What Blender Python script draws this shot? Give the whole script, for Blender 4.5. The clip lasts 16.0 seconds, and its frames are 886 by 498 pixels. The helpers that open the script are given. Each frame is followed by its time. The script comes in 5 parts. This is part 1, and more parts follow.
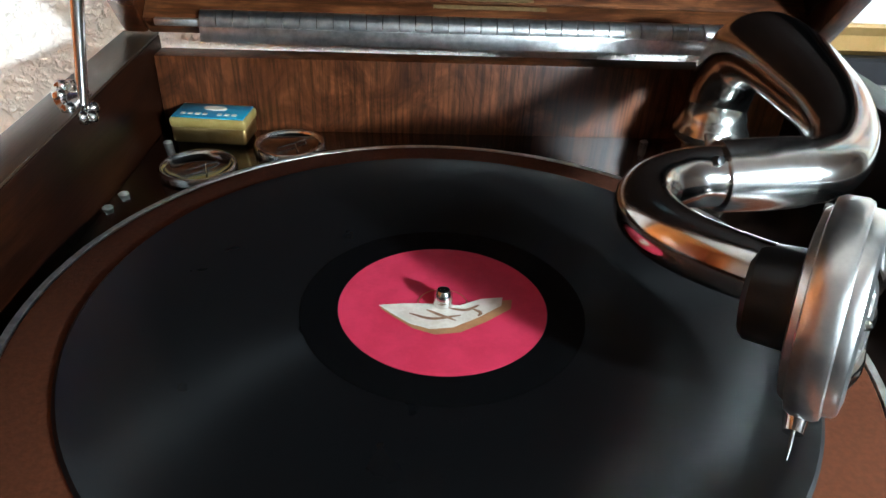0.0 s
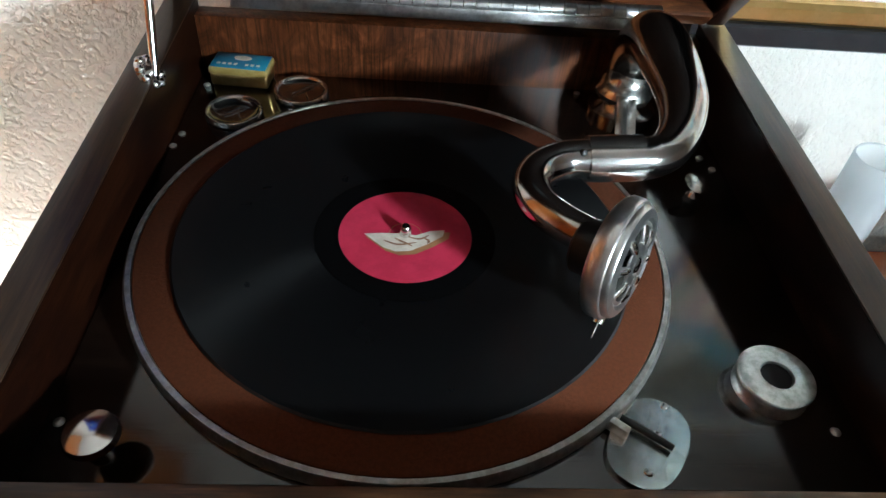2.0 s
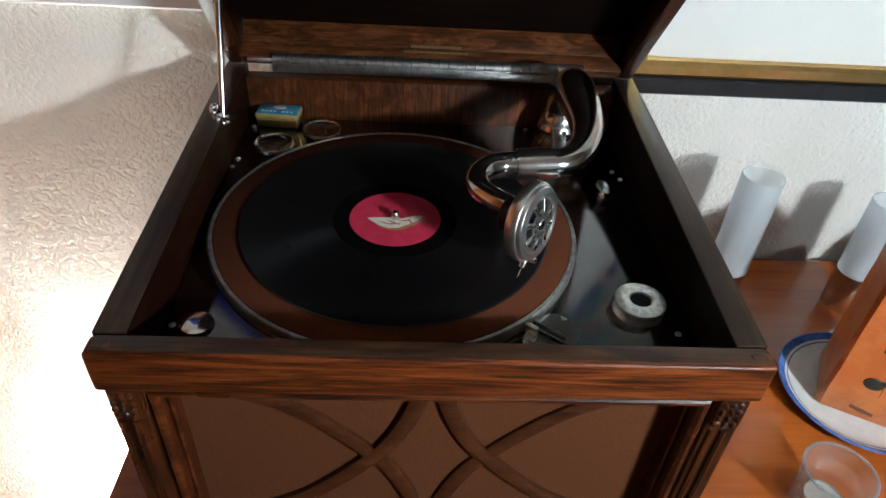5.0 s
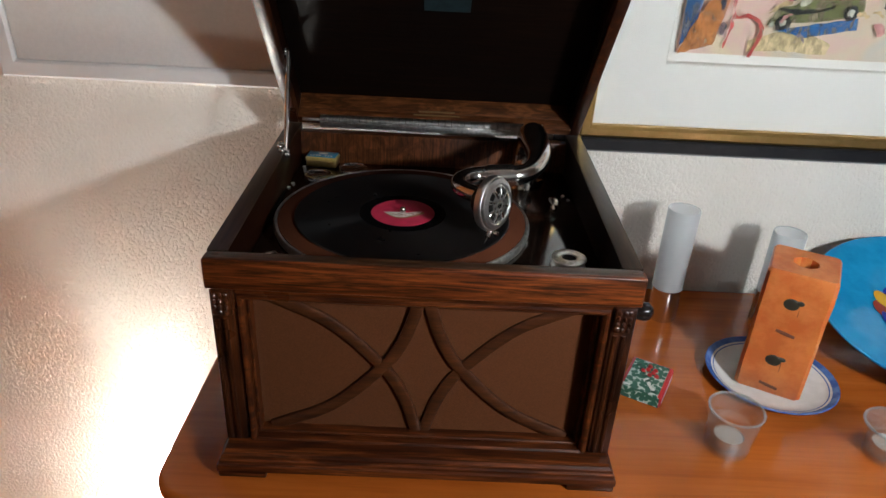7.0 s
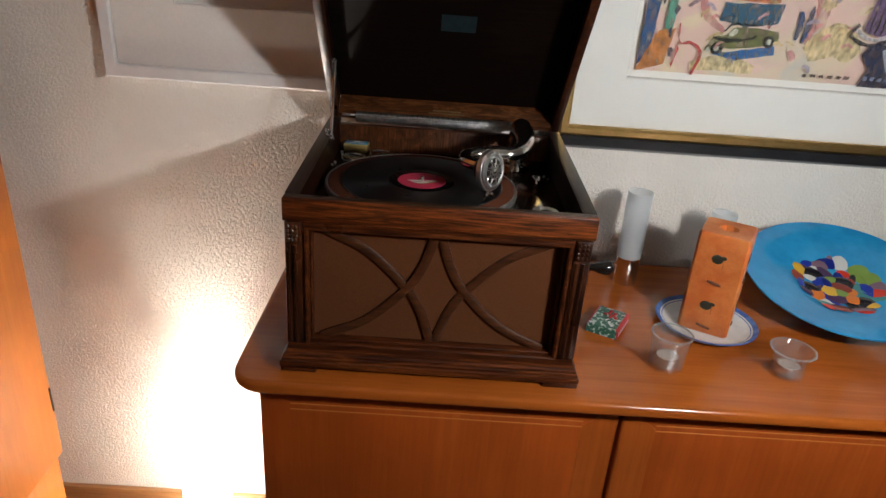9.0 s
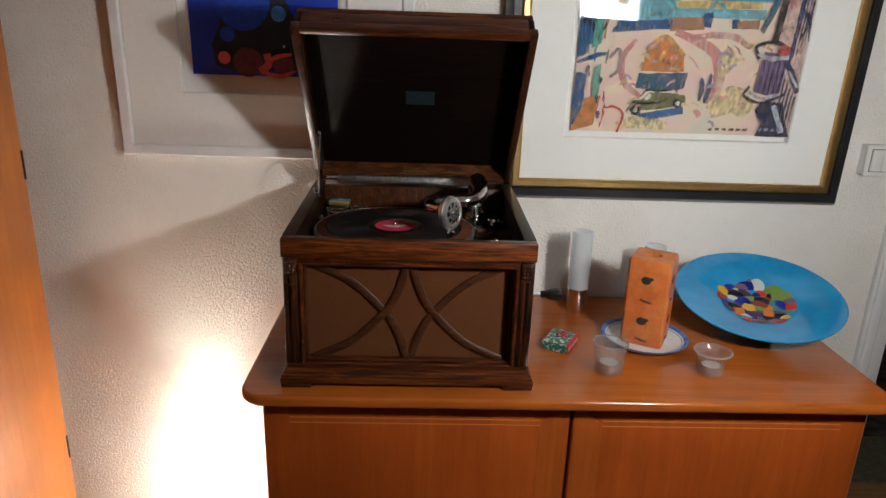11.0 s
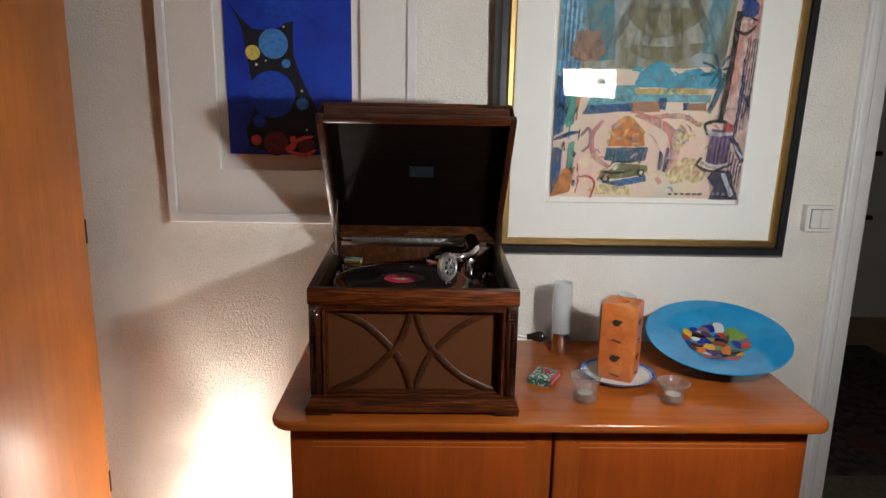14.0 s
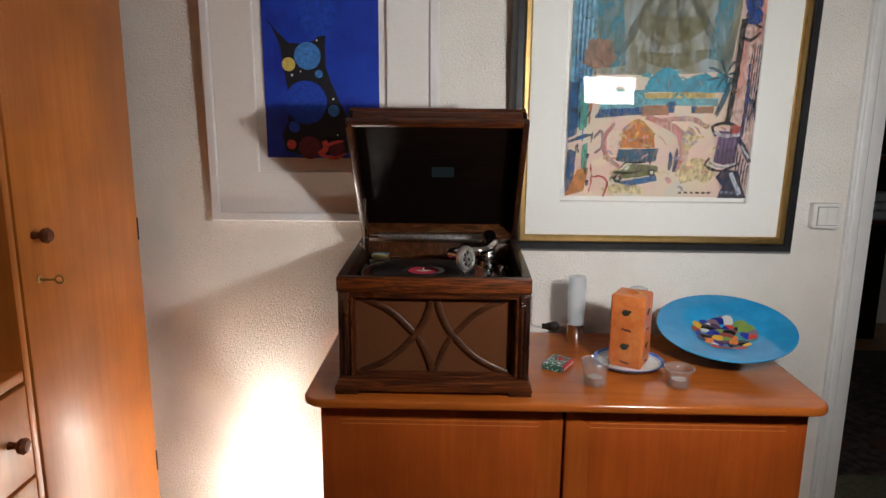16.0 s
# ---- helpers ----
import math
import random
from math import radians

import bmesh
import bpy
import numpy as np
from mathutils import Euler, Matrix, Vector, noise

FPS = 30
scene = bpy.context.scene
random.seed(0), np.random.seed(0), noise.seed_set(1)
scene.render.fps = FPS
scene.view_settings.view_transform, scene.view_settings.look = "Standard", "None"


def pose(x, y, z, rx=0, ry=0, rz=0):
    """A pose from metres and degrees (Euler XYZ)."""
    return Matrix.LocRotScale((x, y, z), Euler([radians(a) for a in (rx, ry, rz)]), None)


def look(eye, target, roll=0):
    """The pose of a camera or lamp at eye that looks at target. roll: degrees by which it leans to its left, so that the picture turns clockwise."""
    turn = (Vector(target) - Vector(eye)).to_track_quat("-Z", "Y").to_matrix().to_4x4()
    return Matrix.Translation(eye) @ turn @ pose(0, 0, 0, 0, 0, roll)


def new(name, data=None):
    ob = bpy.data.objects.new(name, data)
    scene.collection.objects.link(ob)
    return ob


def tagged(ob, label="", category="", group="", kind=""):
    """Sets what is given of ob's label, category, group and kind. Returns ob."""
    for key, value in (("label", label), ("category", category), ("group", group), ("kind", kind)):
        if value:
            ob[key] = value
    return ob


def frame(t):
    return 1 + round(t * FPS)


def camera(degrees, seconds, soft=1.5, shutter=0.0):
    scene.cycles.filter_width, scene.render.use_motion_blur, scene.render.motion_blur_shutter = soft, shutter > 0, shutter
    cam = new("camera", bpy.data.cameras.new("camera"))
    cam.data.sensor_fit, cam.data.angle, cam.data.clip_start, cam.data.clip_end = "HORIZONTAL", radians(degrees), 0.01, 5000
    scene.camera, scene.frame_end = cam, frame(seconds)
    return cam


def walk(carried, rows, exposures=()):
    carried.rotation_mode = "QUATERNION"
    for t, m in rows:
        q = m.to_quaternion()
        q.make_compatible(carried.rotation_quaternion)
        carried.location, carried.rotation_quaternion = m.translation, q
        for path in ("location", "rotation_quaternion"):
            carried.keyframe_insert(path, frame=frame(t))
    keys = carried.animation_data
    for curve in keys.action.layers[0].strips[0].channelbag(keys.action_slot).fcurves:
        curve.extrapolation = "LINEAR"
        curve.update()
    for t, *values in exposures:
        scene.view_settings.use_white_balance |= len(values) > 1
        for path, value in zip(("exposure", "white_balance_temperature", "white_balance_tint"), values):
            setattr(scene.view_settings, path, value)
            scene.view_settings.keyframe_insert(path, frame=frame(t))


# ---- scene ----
cam = camera(66.4, 16.0)
PATH = [
    (0, (0.002, 0.003, 1.148), (0.116, 1.693, 0.085), 2.7),
    (0.5, (0.018, -0.023, 1.177), (0.12, 1.625, 0.048), 5.1),
    (1, (0.012, -0.042, 1.219), (0.131, 1.513, -0.034), 6.5),
    (1.5, (0.008, -0.059, 1.246), (0.156, 1.393, -0.12), 7.1),
    (2, (0.012, -0.081, 1.26), (0.145, 1.356, -0.124), 5.7),
    (2.5, (0.015, -0.109, 1.276), (0.118, 1.343, -0.096), 4.9),
    (3, (0.019, -0.128, 1.284), (0.104, 1.333, -0.079), 5.0),
    (3.5, (0.03, -0.152, 1.297), (0.11, 1.325, -0.049), 5.3),
    (4, (0.048, -0.178, 1.302), (0.108, 1.327, -0.014), 4.8),
    (4.5, (0.055, -0.21, 1.317), (0.123, 1.339, 0.053), 3.8),
    (5, (0.028, -0.252, 1.329), (0.128, 1.311, 0.085), 3.9),
    (5.2, (0.019, -0.281, 1.332), (0.158, 1.299, 0.114), 4.0),
    (7.3, (0.056, -0.565, 1.333), (0.077, 1.215, 0.422), 3.0),
    (7.5, (0.039, -0.592, 1.332), (0.086, 1.184, 0.415), 2.9),
    (8, (-0.001, -0.673, 1.34), (0.14, 1.122, 0.471), 3.6),
    (8.5, (0.002, -0.73, 1.346), (0.117, 1.089, 0.524), 3.1),
    (9, (0.037, -0.801, 1.345), (0.073, 1.017, 0.513), 4.3),
    (9.5, (0.053, -0.873, 1.348), (0.086, 0.984, 0.606), 3.7),
    (10, (0.03, -0.915, 1.348), (0.139, 0.958, 0.657), 2.2),
    (12.5, (0.124, -1.161, 1.361), (0.118, 0.774, 0.854), 1.6),
    (13, (0.085, -1.185, 1.366), (0.104, 0.76, 0.899), 1.5),
    (13.5, (0.063, -1.225, 1.362), (0.092, 0.741, 0.997), -0.0),
    (14, (0.067, -1.247, 1.39), (0.121, 0.704, 0.957), 1.1),
    (14.5, (0.106, -1.282, 1.385), (0.106, 0.672, 0.96), 0.9),
    (15, (0.136, -1.328, 1.39), (0.085, 0.635, 1.015), 0.8),
    (15.5, (0.141, -1.361, 1.376), (0.026, 0.598, 0.989), 1.6),
    (16, (0.097, -1.369, 1.373), (0.053, 0.591, 0.974), 0.5),
]
EXPOSURE = [(0, 1.6, 5200, -4), (1.2, 1.36, 5220, -4), (2, 1.0, 5280, -4), (4, 0.68, 5350, -3), (5.2, 0.47, 5550, 1), (7.3, 0.1, 6000, 7), (9, -0.02, 6220, 9), (13, -0.09, 6240, 9), (16, 0.0, 6280, 10)]
walk(cam, [(t, look(eye, target, roll)) for t, eye, target, roll in PATH], EXPOSURE)

# ---- world, lamps, exposure ----
world = bpy.data.worlds.new("night")
scene.world = world
world.use_nodes = True
world.node_tree.nodes["Background"].inputs[0].default_value = (0.9, 0.8, 0.7, 1)
world.node_tree.nodes["Background"].inputs[1].default_value = 0.02

TOP = 0.768      # sideboard top
WALL = 0.47      # face of the back wall
DECK = 0.989     # motor board of the gramophone


# ---- materials ----
def mat(name, color=(0.5, 0.5, 0.5), rough=0.5, metal=0.0):
    m = bpy.data.materials.new(name)
    m.use_nodes = True
    b = m.node_tree.nodes["Principled BSDF"]
    b.inputs["Base Color"].default_value = (*color, 1)
    b.inputs["Roughness"].default_value = rough
    b.inputs["Metallic"].default_value = metal
    return m


def node(m, kind, **values):
    n = m.node_tree.nodes.new(kind)
    for k, v in values.items():
        n.inputs[k].default_value = v
    return n


def ramp(m, stops):
    n = m.node_tree.nodes.new("ShaderNodeValToRGB")
    e = n.color_ramp.elements
    while len(e) < len(stops):
        e.new(0.5)
    for x, (p, c) in zip(e, stops):
        x.position, x.color = p, (*c, 1)
    return n


def bsdf(m):
    return m.node_tree.nodes["Principled BSDF"]


def add_bump(m, height, strength, distance):
    b = node(m, "ShaderNodeBump", Strength=strength, Distance=distance)
    m.node_tree.links.new(height, b.inputs["Height"])
    m.node_tree.links.new(b.outputs[0], bsdf(m).inputs["Normal"])


def coords(m, scale, space="Object"):
    tc = m.node_tree.nodes.new("ShaderNodeTexCoord")
    mp = node(m, "ShaderNodeMapping", Scale=scale)
    m.node_tree.links.new(tc.outputs[space], mp.inputs[0])
    return mp.outputs[0]


def wood(name, dark, mid, light, axis, rough=0.35, fine=1.0, pores=0.5, broad=150.0, ratio=0.06, warp=0.6):
    """Stained wood whose grain runs along one axis."""
    m = mat(name, mid, rough)
    L = m.node_tree.links.new
    s = [broad * fine] * 3
    s[axis] = broad * ratio * fine
    v = coords(m, s)
    n1 = node(m, "ShaderNodeTexNoise", Scale=1.0, Detail=6.0, Roughness=0.62, Distortion=warp)
    L(v, n1.inputs["Vector"])
    s2 = [520 * fine] * 3
    s2[axis] = 22 * fine
    n2 = node(m, "ShaderNodeTexNoise", Scale=1.0, Detail=4.0, Roughness=0.7)
    L(coords(m, s2), n2.inputs["Vector"])
    n3 = node(m, "ShaderNodeTexNoise", Scale=5.0, Detail=3.0)
    L(coords(m, (1, 1, 1)), n3.inputs["Vector"])
    r = ramp(m, [(0.3, dark), (0.5, mid), (0.72, light)])
    L(n1.outputs[0], r.inputs[0])
    r2 = ramp(m, [(0.38, (0.25, 0.25, 0.25)), (0.55, (1, 1, 1))])
    L(n2.outputs[0], r2.inputs[0])
    mx = m.node_tree.nodes.new("ShaderNodeMixRGB")
    mx.blend_type = "MULTIPLY"
    mx.inputs[0].default_value = pores
    L(r.outputs[0], mx.inputs[1])
    L(r2.outputs[0], mx.inputs[2])
    r3 = ramp(m, [(0.3, (0.7, 0.66, 0.62)), (0.7, (1.15, 1.12, 1.1))])
    L(n3.outputs[0], r3.inputs[0])
    mx2 = m.node_tree.nodes.new("ShaderNodeMixRGB")
    mx2.blend_type = "MULTIPLY"
    mx2.inputs[0].default_value = 0.8
    L(mx.outputs[0], mx2.inputs[1])
    L(r3.outputs[0], mx2.inputs[2])
    L(mx2.outputs[0], bsdf(m).inputs["Base Color"])
    rr = ramp(m, [(0.3, (rough + 0.1 * pores,) * 3), (0.7, (max(rough - 0.08 * pores, 0.03),) * 3)])
    L(n3.outputs[0], rr.inputs[0])
    L(rr.outputs[0], bsdf(m).inputs["Roughness"])
    add_bump(m, n2.outputs[0], 0.25 * pores, 0.0006)
    return m


OAK_D, OAK_M, OAK_L = (0.012, 0.0034, 0.0016), (0.068, 0.0165, 0.0046), (0.20, 0.054, 0.0125)
oak_x = wood("dark oak along x", OAK_D, OAK_M, OAK_L, 0, 0.3, 1.0, 0.9, 70.0, 0.09, 1.6)
# same oak, with the shade inside box and lid put into its colour
oak_y_shaded = wood("shaded dark oak along y", (0.003, 0.0011, 0.0007), (0.0095, 0.0028, 0.0013), (0.021, 0.0064, 0.0024), 1, 0.34, 1.0, 0.6, 38.0, 0.3, 1.8)
oak_z = wood("dark oak along z", (0.004, 0.0016, 0.001), (0.036, 0.0092, 0.003), (0.13, 0.037, 0.0095), 2, 0.3, 1.0, 0.9, 80.0, 0.1, 1.2)
lid_oak = wood("quartered lid oak", (0.022, 0.0068, 0.0024), (0.082, 0.027, 0.0088), (0.20, 0.075, 0.024), 0, 0.42, 1.0, 0.6, 95.0, 0.28, 1.2)
rail_oak = wood("red oak rail", (0.005, 0.0017, 0.0009), (0.128, 0.0290, 0.0062), (0.33, 0.088, 0.018), 0, 0.38, 1.0, 1.0, 80.0, 0.07, 2.0)
oak_fret = wood("fretwork oak", (0.024, 0.008, 0.0032), (0.070, 0.0225, 0.008), (0.115, 0.039, 0.0135), 0, 0.30, 1.0, 0.6)
oak_in = wood("brown oak veneer", (0.022, 0.0066, 0.0023), (0.072, 0.0230, 0.0076), (0.150, 0.052, 0.0185), 2, 0.36, 1.0, 0.75, 42.0, 0.55, 1.8)
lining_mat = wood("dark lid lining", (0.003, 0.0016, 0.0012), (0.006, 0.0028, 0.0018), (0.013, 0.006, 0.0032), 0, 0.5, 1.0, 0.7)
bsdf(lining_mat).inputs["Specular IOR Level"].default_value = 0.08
deck_mat = wood("black stained board", (0.004, 0.0024, 0.0018), (0.009, 0.0054, 0.004), (0.02, 0.0115, 0.0078), 0, 0.1, 1.0, 0.25)
bsdf(oak_y_shaded).inputs["Specular IOR Level"].default_value = 0.1
bsdf(deck_mat).inputs["Specular IOR Level"].default_value = 0.8
bsdf(deck_mat).inputs["Coat Weight"].default_value = 0.7
bsdf(deck_mat).inputs["Coat Roughness"].default_value = 0.09
CH_D, CH_M, CH_L = (0.30, 0.056, 0.0076), (0.35, 0.069, 0.0096), (0.40, 0.087, 0.0135)
cherry_x = wood("cherry along x", CH_D, CH_M, CH_L, 0, 0.2, 0.35, 0.08)
cherry_top = wood("polished cherry top", (0.33, 0.078, 0.0100), (0.385, 0.098, 0.0128), (0.44, 0.122, 0.018), 0, 0.18, 0.35, 0.12)
bsdf(cherry_top).inputs["Coat Weight"].default_value = 0.12
bsdf(cherry_top).inputs["Coat Roughness"].default_value = 0.12
cherry_z = wood("cherry along z", CH_D, CH_M, CH_L, 2, 0.3, 0.35, 0.1)
LC_D, LC_M, LC_L = (0.46, 0.142, 0.0215), (0.51, 0.165, 0.027), (0.56, 0.192, 0.034)
for _m, _s in ((oak_in, 0.2), (lid_oak, 0.2), (oak_fret, 0.4), (rail_oak, 0.25), (oak_x, 0.3)):
    bsdf(_m).inputs["Specular IOR Level"].default_value = _s
for _m in (cherry_x, cherry_z):
    bsdf(_m).inputs["Specular IOR Level"].default_value = 0.5
stile_mat = wood("light cherry stile", (0.34, 0.074, 0.0105), (0.39, 0.09, 0.013), (0.44, 0.108, 0.0175), 2, 0.28, 0.35, 0.1)
larch_z = wood("amber veneer", LC_D, LC_M, LC_L, 2, 0.34, 0.3, 0.06)
bsdf(larch_z).inputs["Specular IOR Level"].default_value = 0.5
floor_mat = wood("parquet", (0.30, 0.15, 0.06), (0.42, 0.22, 0.09), (0.52, 0.3, 0.13), 0, 0.35, 0.5, 0.3)
edge_oak = wood("worn edge oak", (0.012, 0.006, 0.0032), (0.03, 0.0165, 0.0085), (0.065, 0.039, 0.021), 1, 0.36, 1.0, 0.7, 90.0, 0.08, 1.0)
cap_oak = wood("worn rail edge", (0.014, 0.0062, 0.0030), (0.050, 0.0225, 0.0098), (0.125, 0.058, 0.024), 0, 0.36, 1.0, 0.8, 60.0, 0.25, 1.4)
plank_mat = wood("parquet plank", (0.34, 0.15, 0.05), (0.46, 0.22, 0.08), (0.55, 0.29, 0.12), 0, 0.32, 0.5, 0.3)
_info = plank_mat.node_tree.nodes.new("ShaderNodeObjectInfo")
_vary = node(plank_mat, "ShaderNodeHueSaturation")
_span = node(plank_mat, "ShaderNodeMapRange")
_span.inputs["To Min"].default_value, _span.inputs["To Max"].default_value = 0.72, 1.2
plank_mat.node_tree.links.new(_info.outputs["Random"], _span.inputs["Value"])
plank_mat.node_tree.links.new(_span.outputs[0], _vary.inputs["Value"])
plank_mat.node_tree.links.new(bsdf(plank_mat).inputs["Base Color"].links[0].from_socket, _vary.inputs["Color"])
plank_mat.node_tree.links.new(_vary.outputs[0], bsdf(plank_mat).inputs["Base Color"])
inlay_mat = mat("maple inlay", (0.47, 0.165, 0.036), 0.35)


def plaster():
    m = mat("rough plaster", (0.78, 0.74, 0.68), 0.9)
    L = m.node_tree.links.new
    v = coords(m, (1, 1, 1))
    n = node(m, "ShaderNodeTexNoise", Scale=190.0, Detail=5.0, Roughness=0.55)
    L(v, n.inputs["Vector"])
    n2 = node(m, "ShaderNodeTexNoise", Scale=6.0, Detail=3.0)
    L(v, n2.inputs["Vector"])
    r = ramp(m, [(0.3, (0.74, 0.70, 0.635)), (0.7, (0.82, 0.78, 0.715))])
    L(n2.outputs[0], r.inputs[0])
    L(r.outputs[0], bsdf(m).inputs["Base Color"])
    pits = ramp(m, [(0.28, (0, 0, 0)), (0.56, (1, 1, 1))])
    L(n.outputs[0], pits.inputs[0])
    add_bump(m, pits.outputs[0], 0.8, 0.0019)
    return m


plaster_mat = plaster()


def speckled(name, a, b, scale, rough=0.6, metal=0.0, bump=0.0, lo=0.4, hi=0.6):
    m = mat(name, a, rough, metal)
    n = node(m, "ShaderNodeTexNoise", Scale=scale, Detail=5.0, Roughness=0.65)
    m.node_tree.links.new(coords(m, (1, 1, 1)), n.inputs["Vector"])
    r = ramp(m, [(lo, a), (hi, b)])
    m.node_tree.links.new(n.outputs[0], r.inputs[0])
    m.node_tree.links.new(r.outputs[0], bsdf(m).inputs["Base Color"])
    if bump:
        add_bump(m, n.outputs[0], bump, 0.001)
    return m


wall_paint = speckled("white wall paint", (0.74, 0.70, 0.63), (0.79, 0.75, 0.69), 4.0, 0.85, 0, 0.05)
ceiling_paint = speckled("ceiling paint", (0.72, 0.70, 0.66), (0.76, 0.74, 0.70), 3.0, 0.9)
chrome = speckled("worn nickel", (0.68, 0.66, 0.63), (0.80, 0.79, 0.77), 60.0, 0.15, 1.0, 0.02)
nickel_bright = speckled("bright brushed nickel", (0.72, 0.71, 0.69), (0.88, 0.87, 0.85), 90.0, 0.2, 1.0, 0.06)
hinge_nickel = speckled("hinge nickel", (0.5, 0.5, 0.5), (0.82, 0.82, 0.81), 110.0, 0.3, 1.0, 0.15, 0.35, 0.6)
nickel_dull = speckled("dull nickel", (0.48, 0.47, 0.43), (0.72, 0.71, 0.68), 140.0, 0.42, 1.0, 0.1)
gilt_dim = speckled("dim gilt print", (0.09, 0.055, 0.02), (0.13, 0.08, 0.03), 300.0, 0.5)
brass = speckled("old brass", (0.48, 0.33, 0.12), (0.58, 0.42, 0.18), 80.0, 0.3, 1.0)
steel = speckled("brushed steel", (0.56, 0.55, 0.54), (0.68, 0.67, 0.66), 50.0, 0.18, 1.0)
box_nickel = speckled("satin nickel", (0.84, 0.83, 0.82), (0.95, 0.94, 0.92), 160.0, 0.3, 1.0, 0.05)
polished_worn = speckled("worn polished nickel", (0.55, 0.55, 0.5), (0.86, 0.86, 0.82), 170.0, 0.22, 1.0, 0.06, 0.3, 0.62)
cup_metal = speckled("tarnished bright nickel", (0.62, 0.63, 0.58), (0.9, 0.9, 0.87), 210.0, 0.36, 1.0, 0.12, 0.36, 0.56)
dish_metal = speckled("dark polished nickel", (0.22, 0.21, 0.19), (0.42, 0.41, 0.38), 90.0, 0.14, 1.0, 0.05)
felt = speckled("brown felt", (0.075, 0.0218, 0.0084), (0.096, 0.0282, 0.0108), 500.0, 0.95, 0, 0.25)
cloth = speckled("brown grille cloth", (0.082, 0.0265, 0.0088), (0.110, 0.0365, 0.0126), 900.0, 0.9, 0, 0.4)
for _m in (cloth, felt):
    bsdf(_m).inputs["Specular IOR Level"].default_value = 0.15
black_rubber = mat("black rubber", (0.012, 0.012, 0.012), 0.35)
black_gloss = mat("black lacquer", (0.01, 0.008, 0.007), 0.12)
black_frame = speckled("black frame lacquer", (0.010, 0.010, 0.012), (0.018, 0.018, 0.02), 30.0, 0.35)
gold_frame = speckled("gilt moulding", (0.60, 0.40, 0.14), (0.68, 0.46, 0.18), 40.0, 0.36, 1.0, 0.05)
white_frame = speckled("white frame paint", (0.70, 0.69, 0.68), (0.75, 0.74, 0.73), 12.0, 0.5)
mat_board = speckled("white mount board", (0.76, 0.74, 0.70), (0.79, 0.77, 0.73), 200.0, 0.85)
plastic_white = mat("white plastic", (0.72, 0.70, 0.66), 0.35)
paint_white = speckled("white gloss paint", (0.70, 0.69, 0.67), (0.74, 0.73, 0.71), 8.0, 0.35)
wax = speckled("candle wax", (0.42, 0.41, 0.38), (0.5, 0.49, 0.46), 40.0, 0.5)
dark_gap = mat("dark gap", (0.01, 0.006, 0.004), 0.8)


def record_mat():
    m = mat("shellac", (0.004, 0.004, 0.0045), 0.16)
    L = m.node_tree.links.new
    tg = m.node_tree.nodes.new("ShaderNodeTangent")
    tg.direction_type, tg.axis = "RADIAL", "Z"
    L(tg.outputs[0], bsdf(m).inputs["Tangent"])
    bsdf(m).inputs["Anisotropic"].default_value = 0.9
    bsdf(m).inputs["Specular IOR Level"].default_value = 0.5
    n = node(m, "ShaderNodeTexNoise", Scale=30.0, Detail=4.0)
    L(coords(m, (1, 1, 1)), n.inputs["Vector"])
    r = ramp(m, [(0.3, (0.27,) * 3), (0.7, (0.31,) * 3)])
    L(n.outputs[0], r.inputs[0])
    L(r.outputs[0], bsdf(m).inputs["Roughness"])
    return m


shellac = record_mat()


def clear(name, tint=(1, 1, 1), gloss=0.02, ior=1.45, frost=0.0):
    """Thin clear glass: light goes straight through, with a mirrored part by Fresnel."""
    m = bpy.data.materials.new(name)
    m.use_nodes = True
    t = m.node_tree
    t.nodes.remove(t.nodes["Principled BSDF"])
    out = t.nodes["Material Output"]
    tr = node(m, "ShaderNodeBsdfTransparent", Color=(*tint, 1))
    gl = node(m, "ShaderNodeBsdfGlossy", Roughness=gloss)
    lw = node(m, "ShaderNodeLayerWeight", Blend=0.5)
    pw = t.nodes.new("ShaderNodeMath")
    pw.operation = "POWER"
    pw.inputs[1].default_value = 4.0
    t.links.new(lw.outputs["Facing"], pw.inputs[0])
    f = t.nodes.new("ShaderNodeMath")
    f.operation = "MULTIPLY_ADD"
    f.inputs[1].default_value, f.inputs[2].default_value = 0.6, (ior - 1) ** 2 / (ior + 1) ** 2
    t.links.new(pw.outputs[0], f.inputs[0])
    mx = t.nodes.new("ShaderNodeMixShader")
    t.links.new(f.outputs[0], mx.inputs[0])
    t.links.new(gl.outputs[0], mx.inputs[2])
    if frost:
        df = node(m, "ShaderNodeBsdfDiffuse", Color=(0.9, 0.92, 0.94, 1))
        tl = node(m, "ShaderNodeBsdfTranslucent", Color=(0.9, 0.92, 0.94, 1))
        a = t.nodes.new("ShaderNodeMixShader")
        t.links.new(df.outputs[0], a.inputs[1])
        t.links.new(tl.outputs[0], a.inputs[2])
        b = node(m, "ShaderNodeMixShader", Fac=frost)
        t.links.new(tr.outputs[0], b.inputs[1])
        t.links.new(a.outputs[0], b.inputs[2])
        t.links.new(b.outputs[0], mx.inputs[1])
    else:
        t.links.new(tr.outputs[0], mx.inputs[1])
    t.links.new(mx.outputs[0], out.inputs[0])
    return m


pane_mat = clear("picture glass", (0.98, 0.99, 0.99), 0.0, 1.5)
glass_mat = clear("clear glass", (0.94, 0.96, 0.96), 0.03, 1.95, 0.08)
rim_mat = clear("thick glass rim", (0.90, 0.93, 0.93), 0.06, 2.3, 0.17)
frosted_mat = clear("frosted glass", (0.93, 0.95, 0.96), 0.3, 1.4, 0.34)


